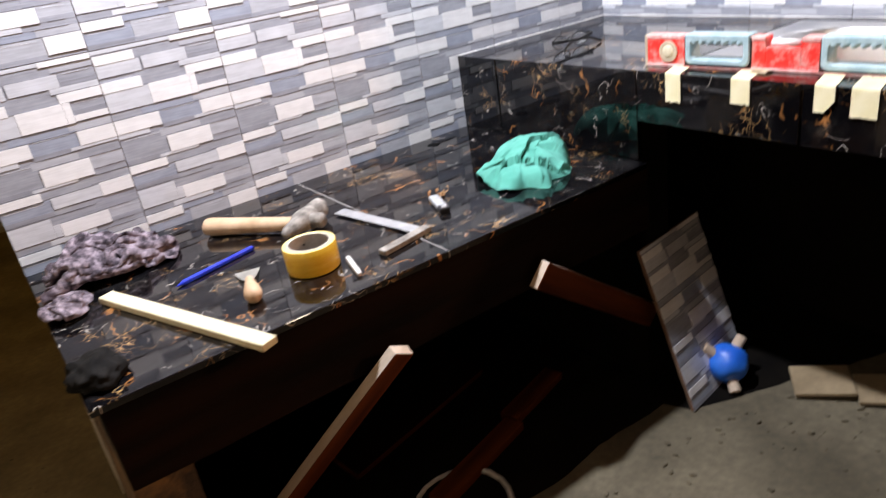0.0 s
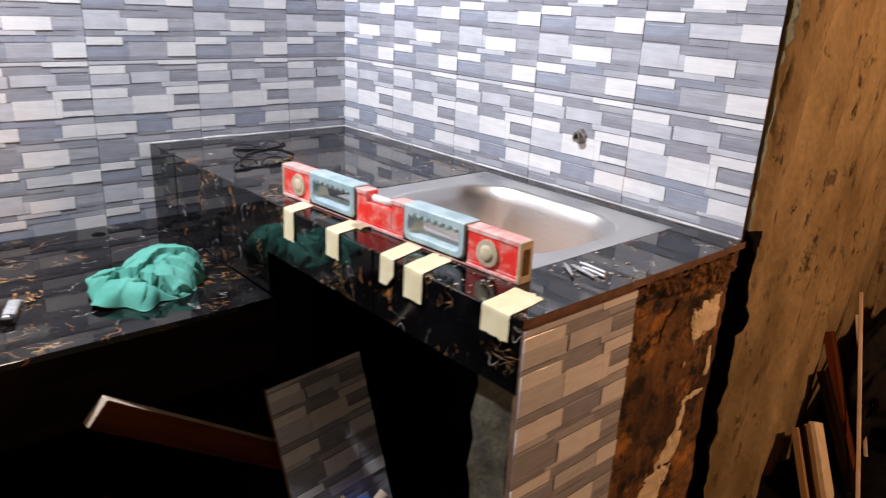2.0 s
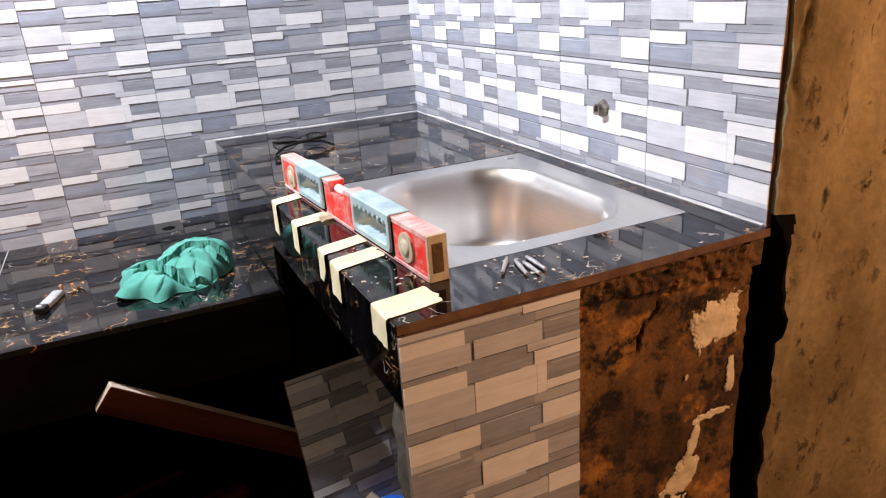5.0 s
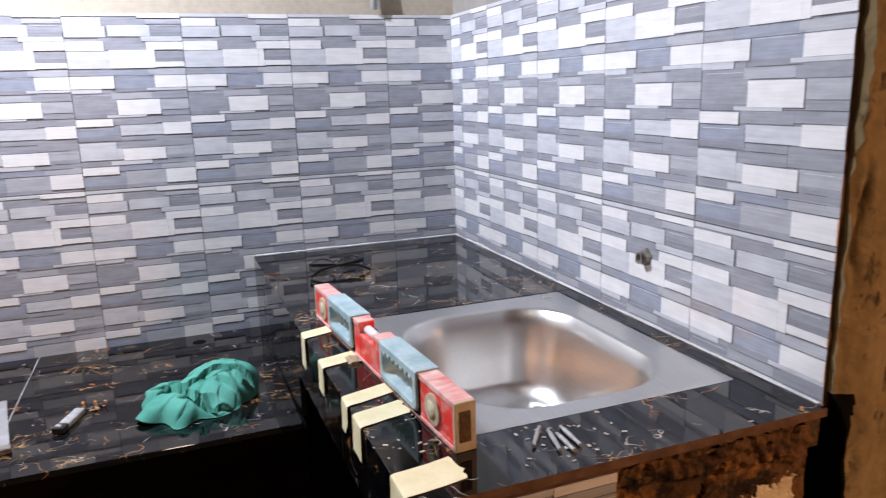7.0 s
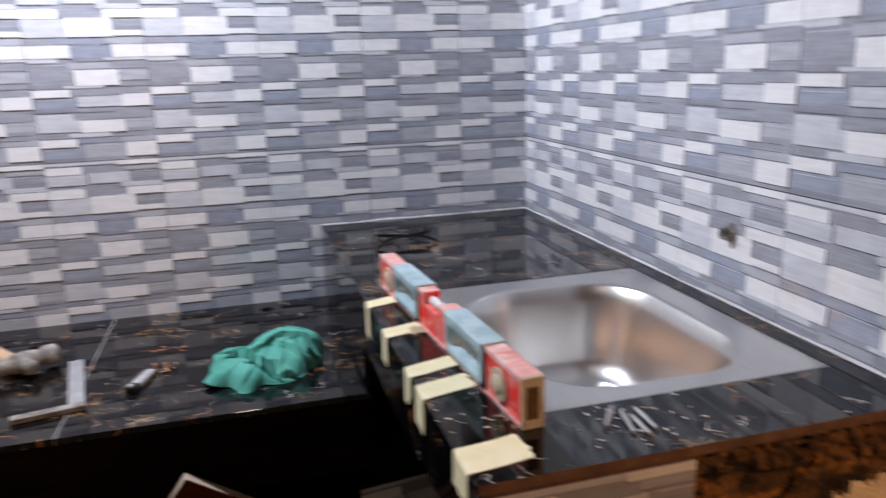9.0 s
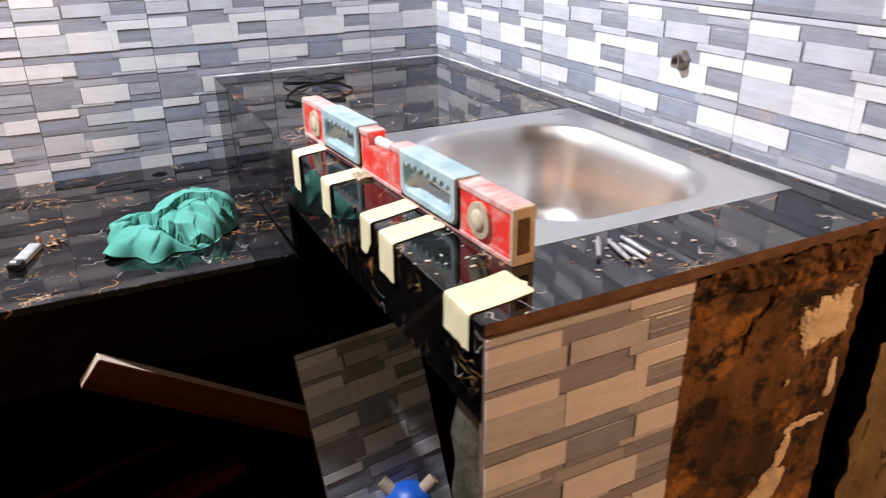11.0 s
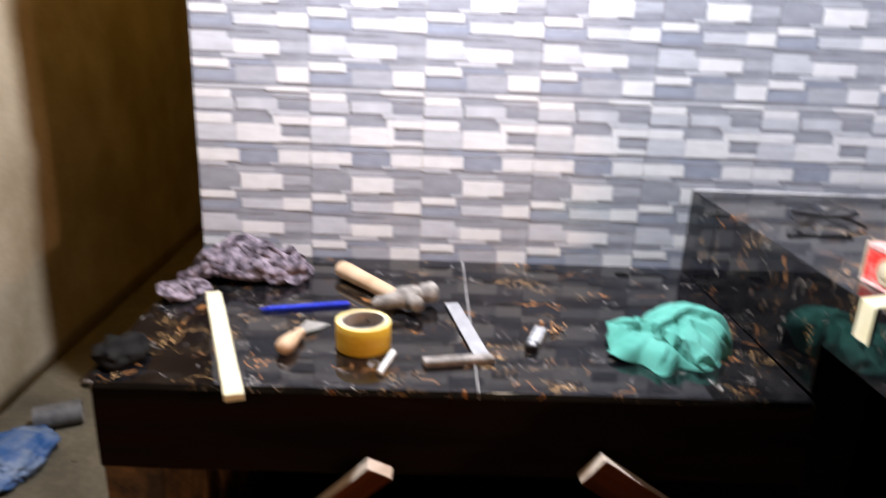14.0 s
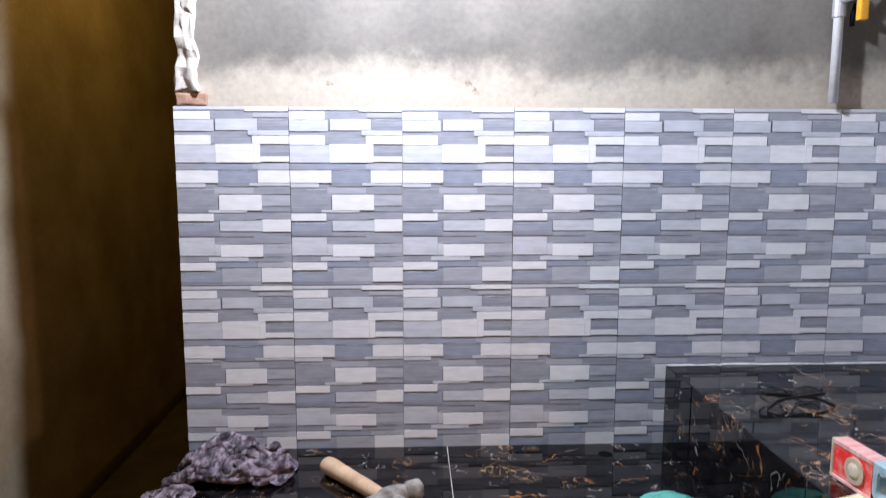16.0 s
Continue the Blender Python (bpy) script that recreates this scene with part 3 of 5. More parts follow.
for b in ((1.135, RIGHT - 0.004, -0.66, -0.004), (1.135, SX0 + 0.015, -1.234, -0.66), (SX0 + 0.015, RIGHT - 0.004, -1.234, SY0 + 0.02), (SX1 - 0.015, RIGHT - 0.004, SY0 + 0.02, -0.66)):
    part("slab", rough_up(boxed(*b, TOP - 0.055, TOP - 0.0125), 3, 0.0015, 30), ROUGH_CEMENT, sink_counter, world=True)
for y0, y1 in ((-0.153, -0.004), (-0.59, -0.157)):
    part("side_tile", edged(boxed(1.1185, 1.1300, y0, y1, LOW + 0.0008, TOP - 0.0005, 0.001)), MARBLE, sink_counter, world=True)
for y0, y1 in ((-0.93, -0.5915), (-1.2415, -0.934)):
    part("apron_tile", edged(boxed(1.1185, 1.1300, y0, y1, TOP - 0.105, TOP - 0.0005, 0.001)), MARBLE, sink_counter, world=True)
# added panel and inner wall, coloured near-black as the shaded space under the sink
part("back_panel", boxed(1.674, 1.6935, -1.07, -0.02, 0, TOP - 0.06), SHADE_BLACK, sink_counter, "near-black panel added for the shade below the counter", world=True)
part("inner_wall", rough_up(boxed(1.14, 1.22, -0.59, -0.01, 0, TOP - 0.06), 5, 0.004, 12), SHADE_BLACK, sink_counter, "rough cement support wall with shade painted into its colour", world=True)
# block added behind the gap, near-black in place of its shade
part("recess", boxed(1.665, 1.80, -1.19, -1.12, 0, TOP - 0.012), SHADE_BLACK, sink_counter, "near-black block added in the shaded gap beside the pier", world=True)


def pier_face(x, z):
    """How far the crumbling render stands out at a place on the pier's end."""
    p = Vector((x, 0.0, z))
    band = min(1.0, max(0.0, (z - 0.690 - 0.16 * (1.60 - x) + 0.05 * noise.noise(p * 22)) / 0.025))
    out = 0.004 * noise.noise(p * 13) + 0.0022 * noise.noise(p * 48)
    lumps = 0.5 + noise.noise(p * 62) + 0.6 * noise.noise(p * 125)
    out += band * (0.003 + 0.0085 * min(1.0, max(-0.8, lumps)))
    # a crack runs down from under the counter
    t = min(1.0, max(0.0, (0.728 - z) / 0.075))
    off = abs(x - (1.518 - 0.055 * t - 0.012 * noise.noise(p * 30)))
    if 0.640 < z < 0.735:
        out -= 0.012 * max(0.0, 1 - off / (0.0075 * (0.5 + noise.noise(p * 40) ** 2 * 4)))
    return -1.2355 - out


part("pier_core", rough_up(boxed(1.152, 1.655, -1.220, -1.15, 0, TOP - 0.055), 16, 0.008, 26), GREY_CEMENT, sink_counter, "dark grey cement core of the pier", world=True)
bm = bmesh.new()
nx, nz = 190, 250
grid = []
for i in range(nx + 1):
    col = []
    for j in range(nz + 1):
        x, z = 1.150 + 0.507 * i / nx, (TOP - 0.0135) * j / nz
        ragged = 0.006 * noise.noise(Vector((z * 40, 3, 0))) + 0.012 * (z - 0.4) * (z > 0.4) if i == nx else 0.0
        col.append(bm.verts.new((x + ragged, pier_face(x, z), z)))
    grid.append(col)
for i in range(nx):
    for j in range(nz):
        bm.faces.new((grid[i][j], grid[i + 1][j], grid[i + 1][j + 1], grid[i][j + 1]))
edge = [bm.verts.new((v.co.x, -1.20, v.co.z)) for v in grid[nx]]
for j in range(nz):
    bm.faces.new((grid[nx][j], edge[j], edge[j + 1], grid[nx][j + 1]))
pier = part("pier", bm, RENDER_COAT, sink_counter, "bare end pier with stained crumbling render", world=True)

# cream mortar left on the pier
def patch(x, z, w, h, lean, seed):
    """A thin ragged smear of mortar that follows the render under it."""
    bm = bmesh.new()
    step = 0.0013
    ni, nj = int(w * 1.5 / step), int(h * 1.5 / step)
    made = {}
    for i in range(ni + 1):
        for j in range(nj + 1):
            u, v = (i / ni - 0.5) * 1.5, (j / nj - 0.5) * 1.5
            px, pz = x + u * w + v * h * lean, z + v * h
            q = Vector((px, seed, pz))
            f = 0.5 - (abs(u) ** 3 + abs(v) ** 3) ** (1 / 3) + 0.26 * noise.noise(q * 34) + 0.16 * noise.noise(q * 95) + 0.10 * noise.noise(q * 240)
            if f > 0:
                made[i, j] = bm.verts.new((px, pier_face(px, pz) - 0.0008 - 0.0022 * min(1.0, f * 7), pz))
    for i, j in list(made):
        quad = [(i, j), (i + 1, j), (i + 1, j + 1), (i, j + 1)]
        if all(k in made for k in quad):
            bm.faces.new([made[k] for k in quad])
    bmesh.ops.delete(bm, geom=[v for v in bm.verts if not v.link_faces], context="VERTS")
    part("mortar_patch", bm, CREAM, pier, "cream mortar patch", world=True)


for x, z, w, h, lean, seed in ((1.598, 0.652, 0.088, 0.070, 0.15, 1.0), (1.636, 0.560, 0.016, 0.075, 0.0, 2.4), (1.612, 0.498, 0.070, 0.016, 0.0, 7.0), (1.575, 0.462, 0.020, 0.085, 0.3, 3.1),
                               (1.555, 0.405, 0.05, 0.06, 0.5, 4.7), (1.515, 0.335, 0.075, 0.09, 0.6, 5.9), (1.47, 0.28, 0.05, 0.06, 0.4, 8.2), (1.552, 0.577, 0.009, 0.013, 0.0, 9.0)):
    patch(x, z, w, h, lean, seed)

# ---- sink ----
def rounded(cx, cy, hx, hy, r, n, z):
    """Points round a rectangle with rounded corners, n a quarter."""
    out = []
    for q in range(4):
        sx, sy = (1, 1, -1, -1)[q], (1, -1, -1, 1)[q]
        for k in range(n):
            a = math.pi / 2 * k / (n - 1)
            u, w = (math.sin(a), math.cos(a)) if q % 2 == 0 else (math.cos(a), math.sin(a))
            out.append(Vector((cx + sx * (hx - r + r * u), cy + sy * (hy - r + r * w), z)))
    return out


def sink():
    cx, cy = (SX0 + SX1) / 2, (SY0 + SY1) / 2
    top = thing("kitchen_sink", pose(cx, cy, TOP), "single-bowl brushed stainless steel sink set into the counter", "sink")
    bx, by, hx, hy = 1.432, -0.893, 0.158, 0.198
    dx, dy = 1.488, -0.832
    loops = [(cx, cy, 0.1965, 0.2435, 0.006, TOP + 0.0003), (cx, cy, 0.1945, 0.2415, 0.009, TOP + 0.0008), (cx, cy, 0.188, 0.235, 0.012, TOP + 0.0008),
             (bx, by, hx + 0.008, hy + 0.008, 0.108, TOP + 0.0008), (bx, by, hx + 0.007, hy + 0.007, 0.108, TOP + 0.0008), (bx, by, hx + 0.003, hy + 0.003, 0.106, TOP + 0.0003), (bx, by, hx - 0.002, hy - 0.002, 0.104, TOP - 0.003),
             (bx, by, hx - 0.010, hy - 0.010, 0.098, TOP - 0.03), (bx, by, hx - 0.022, hy - 0.022, 0.092, TOP - 0.085), (bx, by, hx - 0.032, hy - 0.032, 0.085, TOP - 0.128),
             (bx, by, hx - 0.042, hy - 0.042, 0.076, TOP - 0.146), (bx, by, hx - 0.058, hy - 0.058, 0.064, TOP - 0.155), (bx + 0.01, by + 0.02, hx - 0.080, hy - 0.095, 0.05, TOP - 0.160), (dx, dy, 0.045, 0.045, 0.044, TOP - 0.164)]
    bm = bmesh.new()
    rings = [[bm.verts.new(p) for p in rounded(*loop[:5], 10, loop[5])] for loop in loops]
    for a, b in zip(rings, rings[1:]):
        for k in range(len(a)):
            bm.faces.new((a[k], b[k], b[(k + 1) % len(a)], a[(k + 1) % len(a)]))
    bmesh.ops.recalc_face_normals(bm, faces=bm.faces[:])
    part("bowl", bm, STEEL, top, smooth=True, world=True)
    bm = bmesh.new()
    lathe(bm, [(0.046, 0.0012), (0.040, 0.002), (0.034, 0.0), (0.032, -0.012)], 28, pose(dx, dy, TOP - 0.1635))
    drain = part("drain", bm, STEEL, top, "steel drain ring", smooth=True, world=True)
    bm = bmesh.new()
    lathe(bm, [(0.0328, 0.0), (0.0001, -0.001)], 28, pose(dx, dy, TOP - 0.175))
    part("drain_opening", bm, BLACK_RUBBER, drain, "black open drain hole", world=True)
    for x, y in ((1.605, -0.662),):
        bm = bmesh.new()
        lathe(bm, [(0.011, 0.0014), (0.010, 0.0026), (0.0001, 0.0028)], 18, pose(x, y, TOP))
        part("tap_hole_cover", bm, STEEL, top, smooth=True, world=True)


sink()


# ---- thin white edging between counter and tiles ----
def edging(a, b, seed):
    """A run of squeezed-out grout, uneven in height and here and there missing."""
    a, b = Vector(a), Vector(b)
    along = (b - a).normalized()
    out = Vector((along.y, -along.x, 0))
    bm = bmesh.new()
    n = 220
    rows = []
    for k in range(n + 1):
        t = k / n
        p = a.lerp(b, t)
        d = (p - a).length
        h = 0.0016 + 0.0052 * noise.noise(Vector((d * 9 + seed, seed, 0))) + 0.0015 * noise.noise(Vector((d * 60, seed, 2)))
        h, w = max(0.0003, min(0.0062, h)), 0.0042 + 0.0012 * noise.noise(Vector((d * 45, seed, 5)))
        rows.append([bm.verts.new(p + out * u + Vector((0, 0, z))) for u, z in ((0, h), (w * 0.7, h), (w, h * 0.6), (w, 0))])
    for r, s in zip(rows, rows[1:]):
        for k in range(3):
            bm.faces.new((r[k], s[k], s[k + 1], r[k + 1]))
    bmesh.ops.recalc_face_normals(bm, faces=bm.faces[:])
    return bm


trim = solid("trim", edging((1.122, -0.0014, TOP + 0.0004), (RIGHT - 0.006, -0.0014, TOP + 0.0004), 1.0), WHITE_GROUT, "uneven white grout line behind the sink counter", "trim", "structure")
solid("trim", edging((RIGHT - 0.0016, -0.006, TOP + 0.0004), (RIGHT - 0.0016, -1.23, TOP + 0.0004), 4.0), WHITE_GROUT, "uneven white grout line beside the sink", "trim", "structure")


# ---- spirit level ----
def spirit_level():
    a, b = (1.180, -0.580), (1.226, -1.158)
    length = math.hypot(b[0] - a[0], b[1] - a[1])
    top = thing("spirit_level", lying(a, b, TOP), "worn red spirit level with blue-grey grips standing on edge", "level")
    w, h = 0.0125, 0.060
    bm = bmesh.new()
    box(bm, 0.004, 0.099, -w, w, 0.0105, h)
    box(bm, 0.215, 0.250, -w, w, 0.0105, h)
    box(bm, 0.250, 0.312, -w, w, 0.0105, h - 0.017)
    box(bm, 0.312, 0.353, -w, w, 0.0105, h)
    box(bm, 0.471, length - 0.004, -w, w, 0.0105, h)
    box(bm, 0.004, length - 0.004, -w, w, 0, 0.0105)
    bevel(bm, 0.0008, 1)
    part("body", bm, RED, top)
    bm = bmesh.new()
    box(bm, 0.005, 0.249, -w - 0.0012, w + 0.0012, h - 0.006, h + 0.0012)
    box(bm, 0.313, length - 0.005, -w - 0.0012, w + 0.0012, h - 0.006, h + 0.0012)
    bevel(bm, 0.0008, 1)
    part("top_rail", bm, PALE_RED, top, "rubbed pale red top rail")
    bm = bmesh.new()
    box(bm, 0.005, length - 0.005, -w - 0.0016, w + 0.0016, 0.0005, 0.006)
    bevel(bm, 0.0008, 1)
    part("bottom_rail", bm, PALE_RED, top, "rubbed pale red bottom rail")
    for x0 in (0.0, length - 0.006):
        bm = boxed(x0, x0 + 0.006, -w - 0.001, w + 0.001, 0.0, h + 0.001, 0.001)
        cap = part("end_cap", bm, BEIGE, top, "worn beige end cap")
        x1 = x0 - 0.0006 if x0 == 0 else x0 + 0.0056
        part("cap_slot", boxed(x1, x1 + 0.001, -w + 0.004, w - 0.006, 0.012, h - 0.010), ROUGH_CEMENT, cap, "cement-filled slot")
    for x0, x1 in ((0.092, 0.222), (0.346, 0.478)):
        bm = bmesh.new()
        z0, z1, t = 0.007, h + 0.004, 0.017
        loops = []
        for y, grow in ((-t, -0.0022), (-t * 0.86, 0.0), (t * 0.86, 0.0), (t, -0.0022)):
            cx, cz, hx, hz = (x0 + x1) / 2, (z0 + z1) / 2, (x1 - x0) / 2, (z1 - z0) / 2
            outer = rounded(cx, cz, hx + grow, hz + grow, 0.012, 7, 0)
            outer = [p if p.y < cz else Vector((cx + (hx + grow) * max(-1, min(1, (p.x - cx) / (hx + grow) * 1.06)), min(cz + hz + grow, p.y + 0.003), 0)) for p in outer]
            inner = rounded(cx, cz - 0.001, hx - 0.013 - grow, hz - 0.012 - grow, 0.008, 7, 0)
            loops.append([[bm.verts.new((p.x, y, p.y)) for p in ring] for ring in (outer, inner)])
        count = len(loops[0][0])
        for k in range(count):
            q = (k + 1) % count
            for (o0, i0), (o1, i1) in zip(loops, loops[1:]):
                bm.faces.new((o0[k], o0[q], o1[q], o1[k]))
                bm.faces.new((i0[k], i1[k], i1[q], i0[q]))
            for o, r in (loops[0], loops[-1]):
                bm.faces.new((o[k], r[k], r[q], o[q]))
        bmesh.ops.recalc_face_normals(bm, faces=bm.faces[:])
        grip = part("grip", bm, BLUE_GREY_PLASTIC, top, "blue-grey plastic hand grip", smooth=False)
        for k in range(7):
            x = x0 + 0.02 + (x1 - x0 - 0.04) * k / 6
            bm = bmesh.new()
            rod(bm, (x, -0.0165, z1 - 0.014), (x, 0.0165, z1 - 0.014), 0.0055, seg=12)
            part("finger_bump", bm, BLUE_GREY_PLASTIC, grip, smooth=True)
        bm = bmesh.new()
        for zz in (z0 - 0.003,):
            box(bm, x0 - 0.002, x1 + 0.002, -0.0145, 0.0145, zz, zz + 0.0028)
        box(bm, x0 - 0.002, x0 + 0.004, -0.0142, 0.0142, z0 + 0.001, z1 - 0.004)
        box(bm, x1 - 0.004, x1 + 0.002, -0.0142, 0.0142, z0 + 0.001, z1 - 0.004)
        part("seal", bm, BLACK_RUBBER, grip, "black rubber surround")
    for x in (0.054, 0.520):
        bm = bmesh.new()
        rings = lathe(bm, [(0.0165, -w - 0.0034), (0.020, -w - 0.0030), (0.020, w + 0.0030), (0.0165, w + 0.0034)], 28, pose(x, 0, h / 2, 90))
        bm.faces.new(rings[0])
        bm.faces.new(rings[-1])
        bmesh.ops.recalc_face_normals(bm, faces=bm.faces[:])
        window = part("vial_window", bm, BEIGE, top, "round beige vial window")
        for side in (-1, 1):
            bm = bmesh.new()
            ring = lathe(bm, [(0.0128, 0.0), (0.0118, 0.0012), (0.0060, 0.0022), (0.0001, 0.0024)], 24, pose(x, side * (w + 0.0031), h / 2, 90 if side < 0 else -90))
            bmesh.ops.recalc_face_normals(bm, faces=bm.faces[:])
            part("vial", bm, VIAL, window, "yellowish round vial glass", smooth=True)
    bm = bmesh.new()
    rod(bm, (0.256, 0, h - 0.011), (0.306, 0, h - 0.011), 0.0068, seg=16)
    part("top_vial", bm, WHITE_PLASTIC, top, "clear top vial", smooth=True)


spirit_level()


# ---- masking tape folded over the counter's edge ----
def tape(y, w, reach, drop, skew, seed, torn=False):
    bm = bmesh.new()
    path = [(reach, 0.0012), (reach * 0.6, 0.0012), (reach * 0.25, 0.0014), (0.001, 0.0016), (-0.0024, 0.0005), (-0.0030, -0.004), (-0.0030, -drop * 0.5), (-0.0036, -drop)]
    rows = []
    across = 8
    for i, (px, pz) in enumerate(path):
        row = []
        for k in range(across + 1):
            v = k / across - 0.5
            end = i in (0, len(path) - 1)
            x = px + (0.006 * noise.noise(Vector((v * 5 + seed, seed, i))) - skew * v * 0.35 * w if i == 0 else 0)
            z = pz + (0.004 * noise.noise(Vector((v * 6, seed, i + 2.0))) if end and i else 0)
            if torn and i > 5:
                z = pz if v > 0 else pz * (0.55 + (v + 0.5) * 0.9)
            yy = v * w + skew * px + 0.0015 * noise.noise(Vector((px * 60, seed, v)))
            row.append(bm.verts.new((x, yy, z)))
        rows.append(row)
    for a, b in zip(rows, rows[1:]):
        for k in range(across):
            bm.faces.new((a[k], b[k], b[k + 1], a[k + 1]))
    bmesh.ops.recalc_face_normals(bm, faces=bm.faces[:])
    bmesh.ops.solidify(bm, geom=bm.faces[:], thickness=0.0005)
    ob = solid("masking_tape", bm, MASKING, "strip of pale yellow masking tape folded over the counter edge", "tape", group="tape strips on the counter edge")
    ob.location = (1.1170 - 0.0135 * y, y, TOP)
    if torn:
        ob["label"] = "torn masking tape strip hanging in a point from the counter"


tape(-0.680, 0.034, 0.060, 0.055, 0.35, 1.0)
tape(-0.822, 0.038, 0.060, 0.045, 0.30, 2.0)
tape(-0.970, 0.034, 0.070, 0.044, 0.30, 3.0, torn=True)
tape(-1.032, 0.042, 0.068, 0.046, 0.25, 4.0)
tape(-1.198, 0.050, 0.072, 0.036, 0.15, 5.0)
# a torn flap curled up on the second strip
bm = bmesh.new()
g = [[bm.verts.new((1.165 + 0.022 * i / 6, -0.815 - 0.03 * j / 6, TOP + 0.0022 + 0.007 * math.sin(i / 6 * 2.6) * (0.5 + 0.5 * noise.noise(Vector((i * 0.4, j * 0.5, 0))) ))) for j in range(7)] for i in range(7)]
for i in range(6):
    for j in range(6):
        bm.faces.new((g[i][j], g[i + 1][j], g[i + 1][j + 1], g[i][j + 1]))
bmesh.ops.solidify(bm, geom=bm.faces[:], thickness=0.0005)
solid("tape_scrap", bm, CREAM, "small curled tan tape scrap on the counter", "scrap", at=(1.176, -0.83, TOP))


# ---- spectacles ----
def spectacles():
    top = thing("eyeglasses", pose(1.277, -0.262, TOP + 0.0005, 0, 0, 2), "black-framed eyeglasses with folded arms standing on the counter", "glasses")

    def rim(cx):
        return [Vector((cx + 0.0265 * math.cos(a) * (1 + 0.10 * math.cos(2 * a)), 0.010 * math.sin(a) * 0.5, 0.0165 + 0.0150 * math.sin(a))) for a in [2 * math.pi * k / 32 for k in range(33)]]

    for cx in (-0.034, 0.034):
        bm = bmesh.new()
        tube(bm, rim(cx), 0.0014, 8)
        part("rim", bm, BLACK_PLASTIC, top, smooth=True)
        bm = bmesh.new()
        bm.faces.new([bm.verts.new(p) for p in rim(cx)[:-1]])
        bmesh.ops.solidify(bm, geom=bm.faces[:], thickness=0.0010)
        part("lens", bm, LENS, top, "clear lens")
    bm = bmesh.new()
    tube(bm, [(-0.0085, 0.002, 0.021), (0, 0.003, 0.0245), (0.0085, 0.002, 0.021)], 0.0016)
    part("bridge", bm, BLACK_PLASTIC, top, smooth=True)
    for s, back in ((-1, 0.0), (1, 0.006)):
        # flat side arm: hinge, straight run across the lenses, ear hook down to the counter
        line = [(s * 0.0615, 0.002, 0.024), (s * 0.065, -0.006, 0.024), (s * 0.060, -0.012 - back, 0.0235), (s * 0.02, -0.016 - back, 0.0200), (s * -0.025, -0.021 - back, 0.0175), (s * -0.045, -0.025 - back, 0.0145), (s * -0.070, -0.036 - back, 0.0035)]
        bm = bmesh.new()
        rings = []
        for k, p in enumerate(line):
            h = (0.0030, 0.0036, 0.0036, 0.0032, 0.0028, 0.0032, 0.0032)[k]
            rings.append([bm.verts.new(Vector(p) + Vector(d)) for d in ((0, -0.0013, -h), (0, 0.0013, -h), (0, 0.0013, h), (0, -0.0013, h))])
        for r, q in zip(rings, rings[1:]):
            for k in range(4):
                bm.faces.new((r[k], r[(k + 1) % 4], q[(k + 1) % 4], q[k]))
        bm.faces.new(rings[0])
        bm.faces.new(rings[-1])
        bmesh.ops.recalc_face_normals(bm, faces=bm.faces[:])
        part("temple", bm, BLACK_PLASTIC, top, "black side arm")


spectacles()

# ---- steel anchors lying beside the sink ----
def anchor(a, b):
    m = lying(a, b, TOP + 0.0030)
    length = math.hypot(b[0] - a[0], b[1] - a[1])
    top = thing("anchor_bolt", m, "small grey steel expansion bolt lying on the counter", "bolt", group="bolts beside the sink")
    bm = bmesh.new()
    lathe(bm, [(0.0001, 0), (0.0028, 0), (0.0028, length * 0.55), (0.0023, length * 0.57), (0.0023, length), (0.0001, length)], 12, pose(0, 0, 0, 0, 90))
    part("sleeve", bm, GREY_METAL, top, smooth=False)
    bm = bmesh.new()
    lathe(bm, [(0.0001, 0), (0.0020, 0), (0.0020, 0.010), (0.0001, 0.010)], 10, pose(-0.009, 0, 0, 0, 90))
    part("thread", bm, GREY_METAL, top)


for a, b in (((1.323, -1.150), (1.299, -1.183)), ((1.331, -1.164), (1.322, -1.203)), ((1.351, -1.162), (1.349, -1.202)), ((1.338, -1.176), (1.336, -1.210))):
    anchor(a, b)
bm = bmesh.new()
rng = random.Random(5)
for k in range(90):
    x, y = (rng.uniform(1.13, 1.20), rng.uniform(-1.15, -0.95)) if k < 34 else (rng.uniform(1.27, 1.42), rng.uniform(-1.23, -1.13)) if k < 70 else (rng.uniform(1.15, 1.6), rng.uniform(-0.6, -0.1))
    s = rng.uniform(0.0008, 0.0030)
    box(bm, -s, s, -s * 0.5, s * 0.5, 0, s * 0.35, turned(x, y, TOP + 0.0002, rng.uniform(0, 180)))
solid("crumbs", bm, FRESH_CEMENT, "scattered cement crumbs on the sink counter", "crumbs", "stuff")

# ---- wall outlet pipe over the sink ----
bm = bmesh.new()
rings = lathe(bm, [(0.021, 0.0), (0.0235, 0.004), (0.020, 0.010), (0.0145, 0.012), (0.0145, 0.024), (0.010, 0.024), (0.010, 0.002)], 20, pose(RIGHT + 0.002, -0.868, 0.888, 0, -90) @ Matrix.Diagonal((0.68, 0.68, 0.8, 1)))
bm.faces.new(rings[-1])
for v in bm.verts:
    v.co += 0.0022 * noise.noise_vector(v.co * 90)
solid("water_outlet", bm, CEMENTED, "cement-caked pipe stub sticking out of the tiles", "pipe", at=(RIGHT, -0.868, 0.888))

# ---- pipe and valve above the tiles ----
pipe = thing("water_pipe", pose(1.47, -0.012, TILED), "white plastic water pipe with an orange valve on the wall", "pipe")
bm = bmesh.new()
rod(bm, (1.472, -0.008, TILED + 0.012), (1.472, -0.008, TILED + 0.7), 0.0105, seg=16)
part("tube", bm, WHITE_PLASTIC, pipe, smooth=True, world=True)
bm = bmesh.new()
